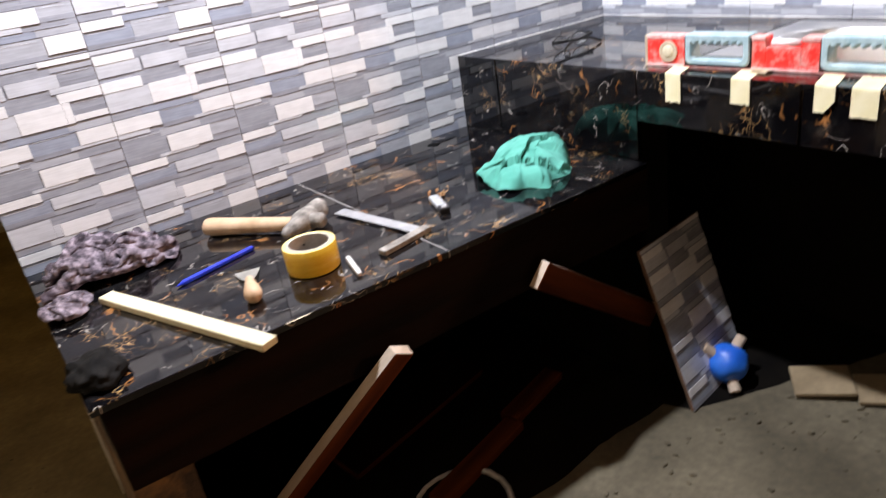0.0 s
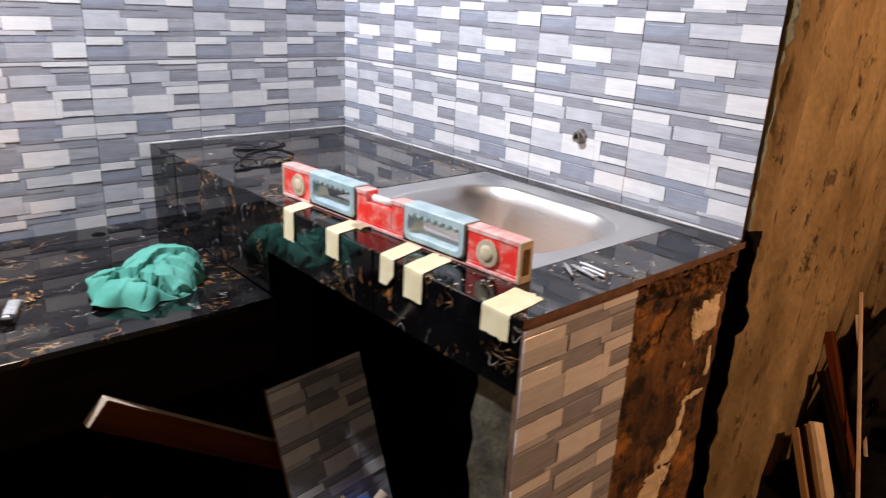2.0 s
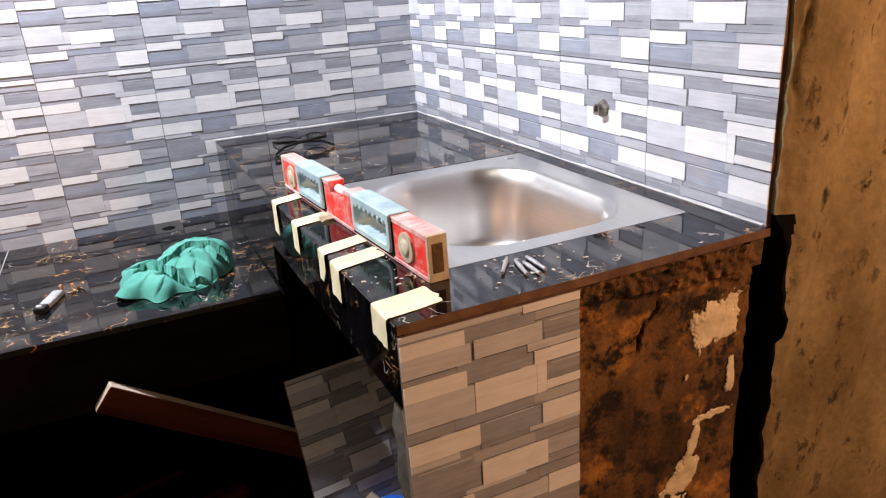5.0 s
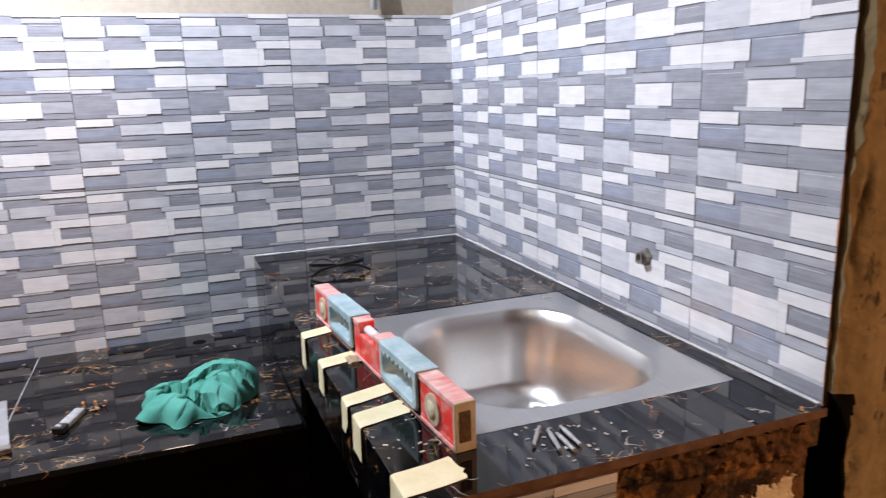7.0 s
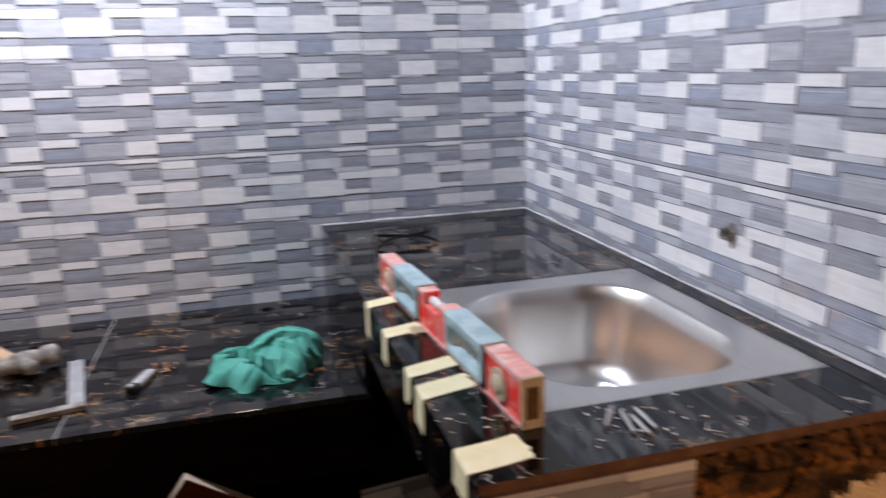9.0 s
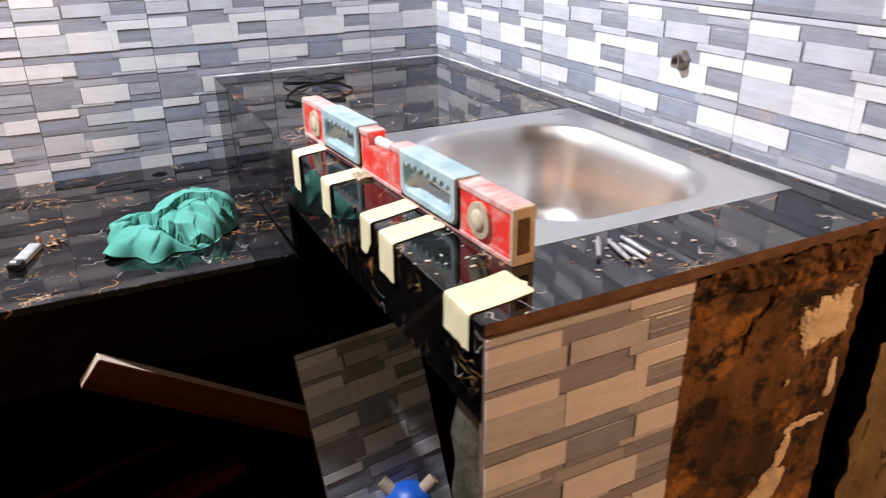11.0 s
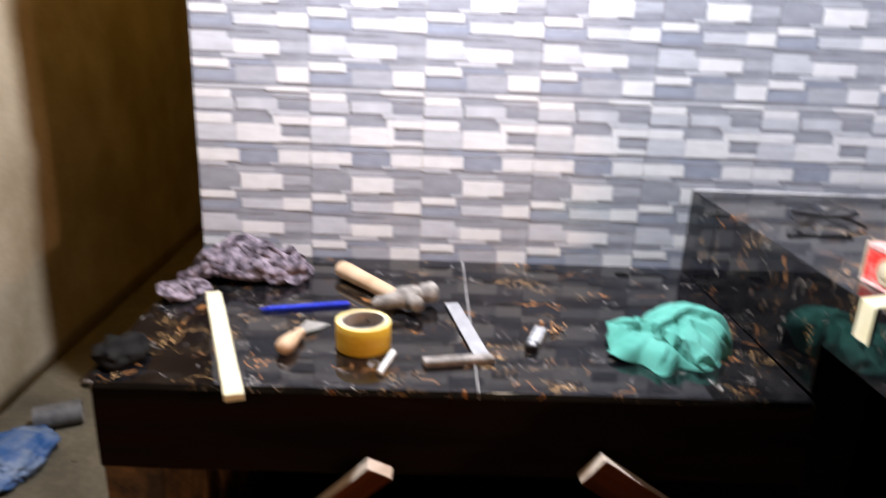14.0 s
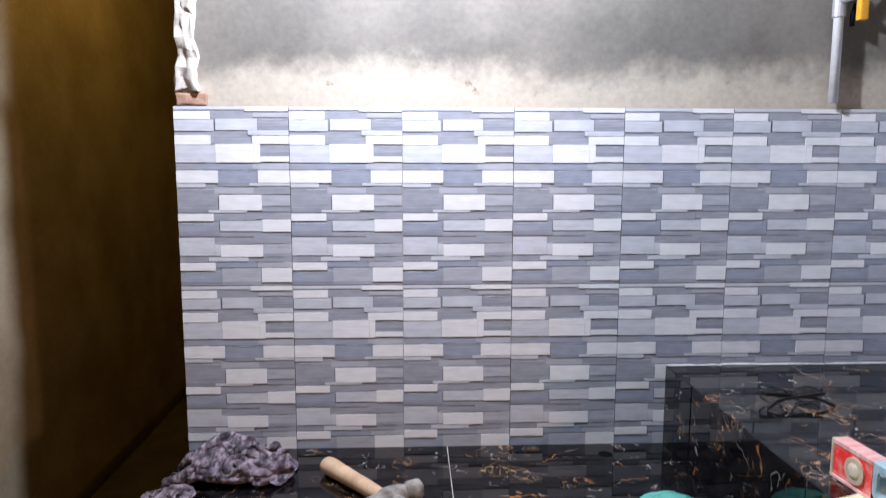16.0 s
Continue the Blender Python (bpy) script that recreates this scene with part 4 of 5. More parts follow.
rod(bm, (1.472, -0.008, TILED + 0.20), (1.472, -0.008, TILED + 0.27), 0.0145, seg=16)
rod(bm, (1.472, -0.008, TILED + 0.235), (1.472, -0.05, TILED + 0.235), 0.008, seg=12)
part("valve_body", bm, GREY_METAL, pipe, smooth=False, world=True)
bm = boxed(1.487, 1.507, -0.062, -0.044, TILED + 0.185, TILED + 0.27, 0.004, 2)
part("valve_lever", bm, ORANGE_PLASTIC, pipe, "orange valve lever", world=True)
cable = thing("black_cable", pose(1.55, -0.01, TILED + 0.2), "black cable hanging in a loop from the wall", "cable")
bm = bmesh.new()
tube(bm, [(1.53 + 0.03 * math.sin(k * 0.5), -0.012, TILED + 0.42 - 0.024 * k) for k in range(11)], 0.0055)
part("lead", bm, BLACK_RUBBER, cable, smooth=True, world=True)


# ---- tools on the low counter ----
def tape_roll():
    top = thing("packing_tape_roll", pose(0.412, -0.468, LOW), "thick roll of yellow packing tape standing on its side face", "tape roll")
    bm = bmesh.new()
    lathe(bm, [(0.0462, 0.0015), (0.0470, 0.003), (0.0470, 0.047), (0.0462, 0.0485)], 48)
    part("tape", bm, YELLOW_TAPE, top, smooth=True)
    for z in (0.0015, 0.0485):
        bm = bmesh.new()
        lathe(bm, [(0.0382, z), (0.0464, z)], 48)
        part("side_face", bm, TAPE_EDGE, top, "pale yellow wound edge")
    bm = bmesh.new()
    lathe(bm, [(0.0384, 0.0010), (0.0384, 0.0492), (0.0355, 0.0492), (0.0355, 0.0010), (0.0384, 0.0010)], 48)
    core = part("core", bm, CARDBOARD, top, "grey cardboard core", smooth=False)
    for k in range(6):
        a = 0.4 + k * 1.05
        bm = bmesh.new()
        lathe(bm, [(0.0001, 0), (0.0022, 0)], 10, Matrix.Rotation(a, 4, "Z") @ pose(0.0352, 0, 0.016 + 0.016 * (k % 2), 0, -90))
        part("core_mark", bm, BLACK_PLASTIC, core, "black dot")


def hammer():
    a, b = (0.333, -0.130), (0.492, -0.322)
    top = thing("hammer", lying(a, b, LOW), "cement-caked club hammer with a wooden handle lying on the counter", "hammer")
    bm = bmesh.new()
    prof = [(0.0001, 0.0), (0.012, 0.001), (0.0175, 0.006), (0.0185, 0.02), (0.0165, 0.08), (0.015, 0.15), (0.0135, 0.20), (0.0125, 0.245)]
    rings = lathe(bm, prof, 20, pose(0, 0, 0.0188, 0, 90))
    for v in bm.verts:
        v.co.y *= 1.12
        v.co += 0.0006 * noise.noise_vector(v.co * 60)
    part("handle", bm, HANDLE_WOOD, top, "round pale wooden handle", smooth=True)
    bm = bmesh.new()
    turn = pose(0.226, 0.0, 0.026, 90, 0, -6)
    lathe(bm, [(0.0001, -0.068), (0.0175, -0.068), (0.0205, -0.063), (0.0205, -0.044), (0.0150, -0.036), (0.0190, -0.022), (0.0215, -0.012), (0.0215, 0.014), (0.0170, 0.022), (0.0150, 0.040),
               (0.0120, 0.058), (0.0070, 0.072), (0.0001, 0.074)], 24, turn)
    for v in bm.verts:
        v.co += 0.0018 * noise.noise_vector(v.co * 45) + 0.0014 * noise.noise_vector(v.co * 130)
        v.co.z = max(v.co.z, 0.001)
    part("head", bm, CEMENTED, top, "cement-caked steel head", smooth=True)
    bm = bmesh.new()
    lathe(bm, [(0.0125, -0.016), (0.0150, -0.012), (0.0150, 0.012), (0.011, 0.018), (0.0001, 0.019)], 18, pose(0.252, 0.0, 0.024, 0, 90))
    for v in bm.verts:
        v.co += 0.002 * noise.noise_vector(v.co * 80)
    part("handle_end", bm, CEMENTED, top, "caked end of the handle", smooth=True)


def putty_knife():
    a, b = (0.281, -0.518), (0.325, -0.362)
    top = thing("putty_knife", lying(a, b, LOW), "small putty knife with a pear-shaped wooden handle", "putty knife")
    bm = bmesh.new()
    lathe(bm, [(0.0001, 0), (0.008, 0.001), (0.0135, 0.008), (0.0150, 0.02), (0.0135, 0.036), (0.0100, 0.055), (0.0080, 0.072), (0.0078, 0.076), (0.0001, 0.077)], 20, pose(0, 0, 0.0135, 0, 90))
    part("handle", bm, HANDLE_WOOD, top, "turned pale wooden handle", smooth=True)
    bm = bmesh.new()
    half = [(0.072, 0.0060), (0.084, 0.0085), (0.100, 0.0140), (0.166, 0.0270)]
    lift = lambda x: 0.0125 - (x - 0.074) / 0.068 * 0.0112
    pts = [bm.verts.new((x, y, lift(x))) for x, y in half] + [bm.verts.new((x, -y, lift(x))) for x, y in half[::-1]]
    bm.faces.new(pts)
    bmesh.ops.solidify(bm, geom=bm.faces[:], thickness=0.0009)
    part("blade", bm, FRESH_CEMENT, top, "flared cement-smeared steel blade")


def try_square():
    a, b = (0.625, -0.508), (0.578, -0.272)
    top = thing("try_square", lying(a, b, LOW), "grey steel try square with a short pale stock", "square")
    length = math.hypot(b[0] - a[0], b[1] - a[1])
    part("blade", boxed(0.0, length, -0.004, 0.023, 0.0040, 0.0058, 0.0004), GREY_METAL, top, "dull grey steel blade")
    part("stock", boxed(-0.012, 0.008, -0.006, 0.112, 0.0005, 0.0105, 0.0012), CEMENTED, top, "caked metal stock")


def pen():
    a, b = (0.205, -0.334), (0.368, -0.290)
    length = math.hypot(b[0] - a[0], b[1] - a[1])
    top = thing("blue_pencil", lying(a, b, LOW), "bright blue carpenter's pencil lying on the counter", "pencil")
    bm = boxed(0.014, length, -0.0052, 0.0052, 0.0004, 0.0080, 0.002, 2)
    part("shaft", bm, PEN_BLUE, top)
    bm = bmesh.new()
    rod(bm, (0.0, 0, 0.0036), (0.015, 0, 0.0042), 0.0008, 0.0046, seg=8)
    part("tip", bm, PEN_BLUE, top, "cut blue tip")


def lighter():
    a, b = (0.699, -0.474), (0.731, -0.384)
    top = thing("lighter", lying(a, b, LOW), "whitish plastic cigarette lighter with a black top", "lighter")
    bm = boxed(0.022, 0.090, -0.0105, 0.0105, 0.0005, 0.0125, 0.0048, 3)
    part("body", bm, MILKY, top, "milky grey translucent body", smooth=False)
    bm = boxed(0.000, 0.023, -0.0108, 0.0108, 0.0008, 0.0130, 0.003, 2)
    head = part("head", bm, BLACK_PLASTIC, top, "black top")
    bm = bmesh.new()
    rod(bm, (0.008, -0.005, 0.0125), (0.008, 0.005, 0.0125), 0.0042, seg=14)
    part("wheel", bm, GREY_METAL, head, "spark wheel")


def batten():
    a, b = (0.100, -0.272), (0.244, -0.664)
    length = math.hypot(b[0] - a[0], b[1] - a[1])
    bm = boxed(0.0, length, -0.0145, 0.0145, 0.0006, 0.0135, 0.0015, 1)
    ob = solid("wood_batten", bm, PALE_WOOD, "pale planed wooden batten lying over the counter's edge", "batten")
    ob.matrix_basis = lying(a, b, LOW)


def chalk():
    a, b = (0.447, -0.571), (0.467, -0.490)
    bm = boxed(0.0, 0.080, -0.0040, 0.0040, 0.0004, 0.0078, 0.0022, 2)
    ob = solid("chalk_stick", bm, CHALK, "short white stick of chalk on the counter", "chalk")
    ob.matrix_basis = lying(a, b, LOW)


for build in (tape_roll, hammer, putty_knife, try_square, pen, lighter, batten, chalk):
    build()


# ---- cloths ----
def folded(p, deep, seed):
    """Doubles the mesh of a cloth and presses sharp creases into it: some wrap round the heap, finer ones run anyhow."""
    for axis in (0, 1):
        a = p.swapaxes(0, axis)
        mid = (a[:-1] + a[1:]) / 2
        both = np.empty((2 * a.shape[0] - 1, *a.shape[1:]))
        both[0::2], both[1::2] = a, mid
        p = both.swapaxes(0, axis)
    for _ in range(2):
        p[1:-1, 1:-1] = 0.5 * p[1:-1, 1:-1] + 0.125 * (p[:-2, 1:-1] + p[2:, 1:-1] + p[1:-1, :-2] + p[1:-1, 2:])
    normal = np.cross(np.gradient(p, axis=0), np.gradient(p, axis=1))
    normal /= np.linalg.norm(normal, axis=-1, keepdims=True) + 1e-9
    normal *= np.sign(normal[..., 2:] + 1e-6)
    lift = np.zeros(p.shape[:2])
    for i in range(p.shape[0]):
        for j in range(p.shape[1]):
            q = Vector(p[i, j])
            w = noise.noise(q * 11 + Vector((seed, 0, 0)))
            wrap = math.sin(q.z * 230 + q.x * 38 + 5.5 * w)
            ridge = 1 - 2.2 * abs(noise.noise(Vector((q.x * 26 + 0.5 * w, q.y * 40, q.z * 34 + seed))))
            fine = 1 - 2.0 * abs(noise.noise(q * 75 + Vector((0, seed, 0))))
            lift[i, j] = deep * (0.9 * (1 - abs(wrap)) ** 2 * -1.5 + 0.75 * ridge + 0.28 * fine)
    return p + normal * lift[..., None], p.shape[0]


def crumpled(name, mat, label, centre, rx, ry, turn, core, size, seed, n=54, rounds=110, shift=(0.0, 0.0), folds=0.0035):
    """A square of cloth let fall into a heap: edges hold their length, layers keep apart, and a wandering hem holds it in.
    core: the height of the folded bulk that it lies on."""
    rng = np.random.default_rng(seed)
    u, v = np.meshgrid(np.linspace(-0.5, 0.5, n), np.linspace(-0.5, 0.5, n), indexing="ij")
    p = np.stack([u, v, 0 * u], -1) * size
    step = size / (n - 1)
    links = [((di, dj), k) for di, dj, k in ((1, 0, 1.0), (0, 1, 1.0), (1, 1, 0.8), (1, -1, 0.8), (2, 0, 0.5), (0, 2, 0.5), (4, 0, 0.22), (0, 4, 0.22))]
    wave = sum(np.sin(p @ rng.normal(0, 14, 3) * k + rng.uniform(0, 6)) for k in (0.6, 1.0, 1.6, 2.3))
    p[..., 2] = core + 0.05 + 0.022 * wave
    p[..., :2] *= min(rx, ry) * 1.9 / size
    p += rng.normal(0, 0.0015, p.shape)
    last, gap = p.copy(), step * 0.8
    for r in range(rounds):
        speed = (p - last) * 0.88
        speed[..., 2] -= 0.0006
        last = p.copy()
        p = p + np.clip(speed, -0.006, 0.006)
        for _ in range(7):
            for (di, dj), k in links:
                a = (slice(0, n - di), slice(max(0, -dj), n - max(0, dj)))
                b = (slice(di, n), slice(max(0, dj), n - max(0, -dj)))
                d = p[b] - p[a]
                ln = np.sqrt((d * d).sum(-1, keepdims=True)) + 1e-9
                push = k * 0.22 * (1 - step * math.hypot(di, dj) / ln) * d
                if di + abs(dj) > 1 and k < 0.6:
                    push = np.where(ln < step * max(di, dj) * 0.72, push, push * 0.15)
                p[a] += push
                p[b] -= push
            ang = np.arctan2(p[..., 1] / ry, p[..., 0] / rx)
            rad = np.hypot(p[..., 0] / rx, p[..., 1] / ry)
            hem = 1 + 0.10 * np.sin(2 * ang + seed) + 0.09 * np.sin(3 * ang + seed * 2.1) + 0.05 * np.sin(7 * ang + seed)
            over = np.minimum(1.0, hem / np.maximum(rad, 1e-6))[..., None]
            p[..., :2] *= over
            inner = np.hypot(p[..., 0] / rx - shift[0], p[..., 1] / ry - shift[1]) / 0.82
            under = core * np.maximum(0.0, 1 - inner ** 2) ** 0.6 * (1 + 0.25 * np.sin(p[..., 0] * 40 + seed) * np.sin(p[..., 1] * 33))
            p[..., 2] = np.maximum(p[..., 2], under)
        if r % 5 == 4:
            flat, near = p.reshape(-1, 3), np.zeros((n * n, 3))
            for s in range(0, n * n, 400):
                d = flat[s:s + 400, None] - flat[None]
                ln = np.sqrt((d * d).sum(-1))
                w = np.where((ln < gap) & (ln > 1e-7), (gap - ln) / np.maximum(ln, 1e-7), 0)
                near[s:s + 400] = (w[..., None] * d).sum(1) * 0.25
            p = p + np.clip(near, -0.004, 0.004).reshape(p.shape)
        stuck = p[..., 2] < under + 0.0015
        last[stuck] = p[stuck]
    p, n = folded(p, folds, seed)
    c, s = math.cos(radians(turn)), math.sin(radians(turn))
    bm = bmesh.new()
    vs = [[bm.verts.new((x * c - y * s, x * s + y * c, max(z, 0.0) + 0.0008)) for x, y, z in row] for row in p.tolist()]
    for i in range(n - 1):
        for j in range(n - 1):
            bm.faces.new((vs[i][j], vs[i + 1][j], vs[i + 1][j + 1], vs[i][j + 1]))
    bmesh.ops.recalc_face_normals(bm, faces=bm.faces[:])
    ob = solid(name, bm, mat, label, "cloth", smooth=True)
    ob.location = (*centre, LOW)
    thick = ob.modifiers.new("thickness", "SOLIDIFY")
    thick.thickness, thick.offset = 0.0012, 1.0
    soft = ob.modifiers.new("smooth", "SUBSURF")
    soft.levels = soft.render_levels = 1
    return ob


def heaped_cloth(centre):
    """A cloth dropped in a heap: a rounded bulk at one end, a flatter tail at the other, and long overlapping pleats that sweep from tail to bulk."""
    reach = [(15, 0.112), (42, 0.120), (68, 0.112), (117, 0.096), (163, 0.112), (192, 0.118), (214, 0.146), (229, 0.118), (246, 0.140), (262, 0.104), (285, 0.108), (316, 0.098), (345, 0.104), (375, 0.112)]

    def hem(deg):
        deg = (deg - 15) % 360 + 15
        for (a, ra), (b, rb) in zip(reach, reach[1:]):
            if a <= deg <= b:
                t = (deg - a) / (b - a)
                return ra + (rb - ra) * t * t * (3 - 2 * t)

    # creases where one fold laps over the next: their course, and how far the upper fold stands off
    creases = [([(-0.049, -0.022), (-0.018, -0.01), (0.018, 0.012), (0.051, 0.008), (0.094, -0.026)], 0.0085),
               ([(0.054, -0.009), (0.07, -0.042), (0.098, -0.036)], 0.0065),
               ([(0.033, -0.026), (0.057, -0.057), (0.079, -0.075)], 0.006),
               ([(-0.062, -0.007), (-0.034, -0.035), (-0.006, -0.078), (0.036, -0.088), (0.073, -0.092)], 0.009),
               ([(-0.04, -0.056), (-0.021, -0.056), (0.007, -0.094), (0.027, -0.11)], 0.006),
               ([(-0.1, 0.026), (-0.07, -0.005), (-0.041, -0.03)], 0.005)]

    def lap(x, y):
        z = push = 0.0
        for line, stand in creases:
            best = None
            for (ax, ay), (bx, by) in zip(line, line[1:]):
                dx, dy = bx - ax, by - ay
                t = max(0.0, min(1.0, ((x - ax) * dx + (y - ay) * dy) / (dx * dx + dy * dy)))
                ox, oy = x - ax - t * dx, y - ay - t * dy
                far = math.hypot(ox, oy)
                if best is None or far < best[0]:
                    best = (far, dx * oy - dy * ox > 0, (line[0] == (ax, ay) and t == 0.0) or (line[-1] == (bx, by) and t == 1.0))
            far, above, off_end = best
            fade = math.exp(-(far / 0.008) ** 2) if off_end else 1.0
            z += fade * stand * (0.9 * math.exp(-far / 0.018) if above else -1.9 * math.exp(-(far / 0.010) ** 2))
            push += fade * (0.011 * math.exp(-(far / 0.010) ** 2) if above else 0.0)
        return z, min(push, 0.013)

    lengthways, across = Vector((0.93, 0.37, 0)), Vector((0.37, -0.93, 0))
    rings, turns = 110, 320
    bm = bmesh.new()
    rows = []
    for i in range(rings + 1):
        r = i / rings
        row = []
        for k in range(turns):
            t = 2 * math.pi * k / turns
            p = Vector((math.cos(t), math.sin(t), 0)) * hem(math.degrees(t)) * (1 + 0.05 * noise.noise(Vector((math.cos(t) * 5, math.sin(t) * 5, 1)))) * r
            u, v = p.dot(lengthways), p.dot(across)
            # bulk, falling steeply at the back and gently along the tail
            dome = 0.058 * max(0.0, 1 - ((u - 0.045) / 0.082) ** 2 - (v / 0.098) ** 2) ** 0.55
            tail = 0.036 * max(0.0, 1 - ((u + 0.045) / 0.105) ** 2 - ((v - 0.01) / 0.105) ** 2) ** 0.6
            z = (dome ** 3 + tail ** 3) ** (1 / 3)
            fall = max(0.0, 1 - r ** 9)
            # pleats: slow rise, sharp drop, the crest leaning over the next one
            bend = 0.042 * noise.noise(Vector((u * 8, v * 8, 4.0))) + 0.012 * noise.noise(Vector((u * 24, v * 24, 1.0))) + 2.2 * (u - 0.03) * v + 0.25 * u
            q = (v + bend + 0.10 * max(0.0, u) ** 1.5) / (0.036 + 0.010 * noise.noise(Vector((u * 5, 2.0, v * 5))))
            saw = q - math.floor(q)
            keep = max(0.0, min(1.0, 0.50 + 2.2 * noise.noise(Vector((u * 15 + math.floor(q) * 3.1, math.floor(q) * 7.7, 0)))))
            keep *= 1 - 0.45 * dome / 0.058
            crest = saw ** 1.6 * (1 - max(0.0, (saw - 0.90) / 0.10) ** 2)
            step, over = lap(p.x, p.y)
            z += keep * fall * (0.0060 if u > 0 else 0.0060 + 0.0070 * min(1.0, -u / 0.03)) * (crest - 0.25) + fall * step
            p = p + across * (fall * over)
            p = p + across * (keep * fall * 0.004 * saw ** 3)
            # small puckers and hollows across the pleats
            puck = 1 - 2.8 * abs(noise.noise(Vector((u * 34, v * 17, 8.0))))
            z += fall * (0.0034 * puck + 0.0016 * noise.noise(Vector((u * 70, v * 70, 2))))
            hollow = noise.noise(Vector((u * 21 + 3, v * 26, 5.0)))
            z -= fall * 0.030 * max(0.0, hollow - 0.22) * (1.8 if u < 0 else 0.7)
            # the hem stands up in small arches round the tail
            arch = max(0.0, noise.noise(Vector((math.cos(t) * 2.6, math.sin(t) * 2.6, 6.0))) + 0.05)
            z = max(z, 0.0) * (1 - r ** 14) + 0.030 * r ** 7 * arch
            row.append(bm.verts.new((p.x, p.y, max(0.0016, z))))
        rows.append(row)
    for a, b in zip(rows, rows[1:]):
        for k in range(turns):
            bm.faces.new((a[k], b[k], b[(k + 1) % turns], a[(k + 1) % turns]))
    bmesh.ops.remove_doubles(bm, verts=bm.verts[:], dist=0.00002)
    bmesh.ops.recalc_face_normals(bm, faces=bm.faces[:])
    cloth = solid("green_cloth", bm, GREEN_CLOTH, "crumpled mint-green cloth heaped on the black counter", "cloth", smooth=True)
    cloth.location = (*centre, LOW)
    thick = cloth.modifiers.new("thickness", "SOLIDIFY")
    thick.thickness, thick.offset = 0.0013, -1.0


heaped_cloth((0.958, -0.418))
crumpled("patterned_rag", RAG, "crumpled purple-grey patterned cloth by the wall", (0.135, -0.130), 0.135, 0.098, 12, 0.055, 0.42, 8)
crumpled("patterned_rag", RAG, "end of the patterned cloth trailing over the counter's edge", (0.038, -0.262), 0.042, 0.075, -20, 0.022, 0.16, 5, 30)


# curled wood shavings beside the lighter
bm = bmesh.new()
rng = random.Random(4)
for k in range(7):
    x, y, turn = rng.uniform(-0.022, 0.022), rng.uniform(-0.014, 0.014), rng.uniform(0, 6.28)
    r, wide, sweep = rng.uniform(0.005, 0.011), rng.uniform(0.003, 0.006), rng.uniform(2.0, 4.6)
    pairs = []
    for n in range(15):
        a = sweep * n / 14
        u, z = r * math.sin(a) + 0.004 * a, max(0.0006, r * (1 - math.cos(a)) * 0.7 + 0.0006)
        pairs.append([bm.verts.new((x + u * math.cos(turn) - s * wide * math.sin(turn), y + u * math.sin(turn) + s * wide * math.cos(turn), z + 0.001 * s * math.sin(a))) for s in (-0.5, 0.5)])
    for p, q in zip(pairs, pairs[1:]):
        bm.faces.new((p[0], p[1], q[1], q[0]))
shavings = solid("wood_shavings", bm, ORANGE_WOOD, "small curled orange-brown wood shavings on the counter", "shavings", "stuff")
shavings.location = (0.745, -0.372, LOW)


# a black glove-like rag at the counter's corner
bm = bmesh.new()
bmesh.ops.create_icosphere(bm, subdivisions=4, radius=1.0)
for v in bm.verts:
    q = v.co.copy()
    f = 1 + 0.3 * noise.noise(q * 2.1 + Vector((1, 8, 0))) + 0.16 * (1 - 2 * abs(noise.noise(q * 5.0)))
    v.co = Vector((q.x * 0.036 * f, q.y * 0.045 * f, max(0.0008, 0.012 + q.z * 0.020 * f)))
scrap = solid("black_rag", bm, BLACK_RUBBER, "small crumpled black rag on the counter's corner", "rag", smooth=True)
scrap.location = (0.030, -0.535, LOW)


# ---- boards and rubble under the counters ----
def board(name, mats, label, category, a, b, across, w, t):
    """A board of width w along across and thickness t, from a to b; its narrow edges are raw."""
    a, b = Vector(a), Vector(b)
    x = (b - a).normalized()
    y = (Vector(across) - x * x.dot(Vector(across))).normalized()
    z = x.cross(y)
    m = Matrix.Translation(a) @ Matrix((x, y, z)).transposed().to_4x4()
    bm = boxed(0, (b - a).length, -w / 2, w / 2, -t / 2, t / 2, 0.0015)
    for v in bm.verts:
        v.co += 0.0015 * noise.noise_vector(v.co * 40)
    bm.normal_update()
    for f in bm.faces:
        n = f.normal
        f.material_index = 1 if abs(n.z) < 0.6 else 0
    ob = solid(name, bm, mats, label, category)
    ob.matrix_basis = m
    return ob


board("timber_strut", [RED_WOOD, RAW_WOOD], "red-brown timber strut leaning under the low counter", "timber", (0.455, -0.650, 0.468), (0.13, -0.40, 0.005), (0.75, 0.25, -0.6), 0.044, 0.022)
board("timber_strut", [RED_WOOD, RAW_WOOD], "red-brown timber brace nailed under the low counter", "timber", (0.782, -0.636, 0.468), (1.16, -0.585, 0.185), (0.2, 0.1, -0.8), 0.056, 0.022)
# boards in darker wood than their own, for the shade under the counter
board("floor_board", [DARK_WOOD, RED_WOOD], "dark red-brown board lying under the counter", "board", (0.42, -0.30, 0.025), (0.86, -0.20, 0.03), (0, 1, 0.2), 0.13, 0.022)
board("floor_board", [RED_WOOD, RED_WOOD], "red-brown board end lying on the floor", "board", (0.52, -0.55, 0.012), (0.80, -0.475, 0.012), (0, 1, 0), 0.05, 0.022)
board("floor_board", [RED_WOOD, RED_WOOD], "red-brown board end lying on the floor", "board", (0.80, -0.455, 0.012), (1.00, -0.40, 0.012), (0, 1, 0), 0.05, 0.022)

# the tile that leans in the opening
tl, foot = Vector((1.101, -0.606, 0.381)), Vector((1.118, -0.737, 0.004))
down = (foot - tl).normalized()
side = Vector((0.99, 0.136, 0.0))
side = (side - down * side.dot(down)).normalized()
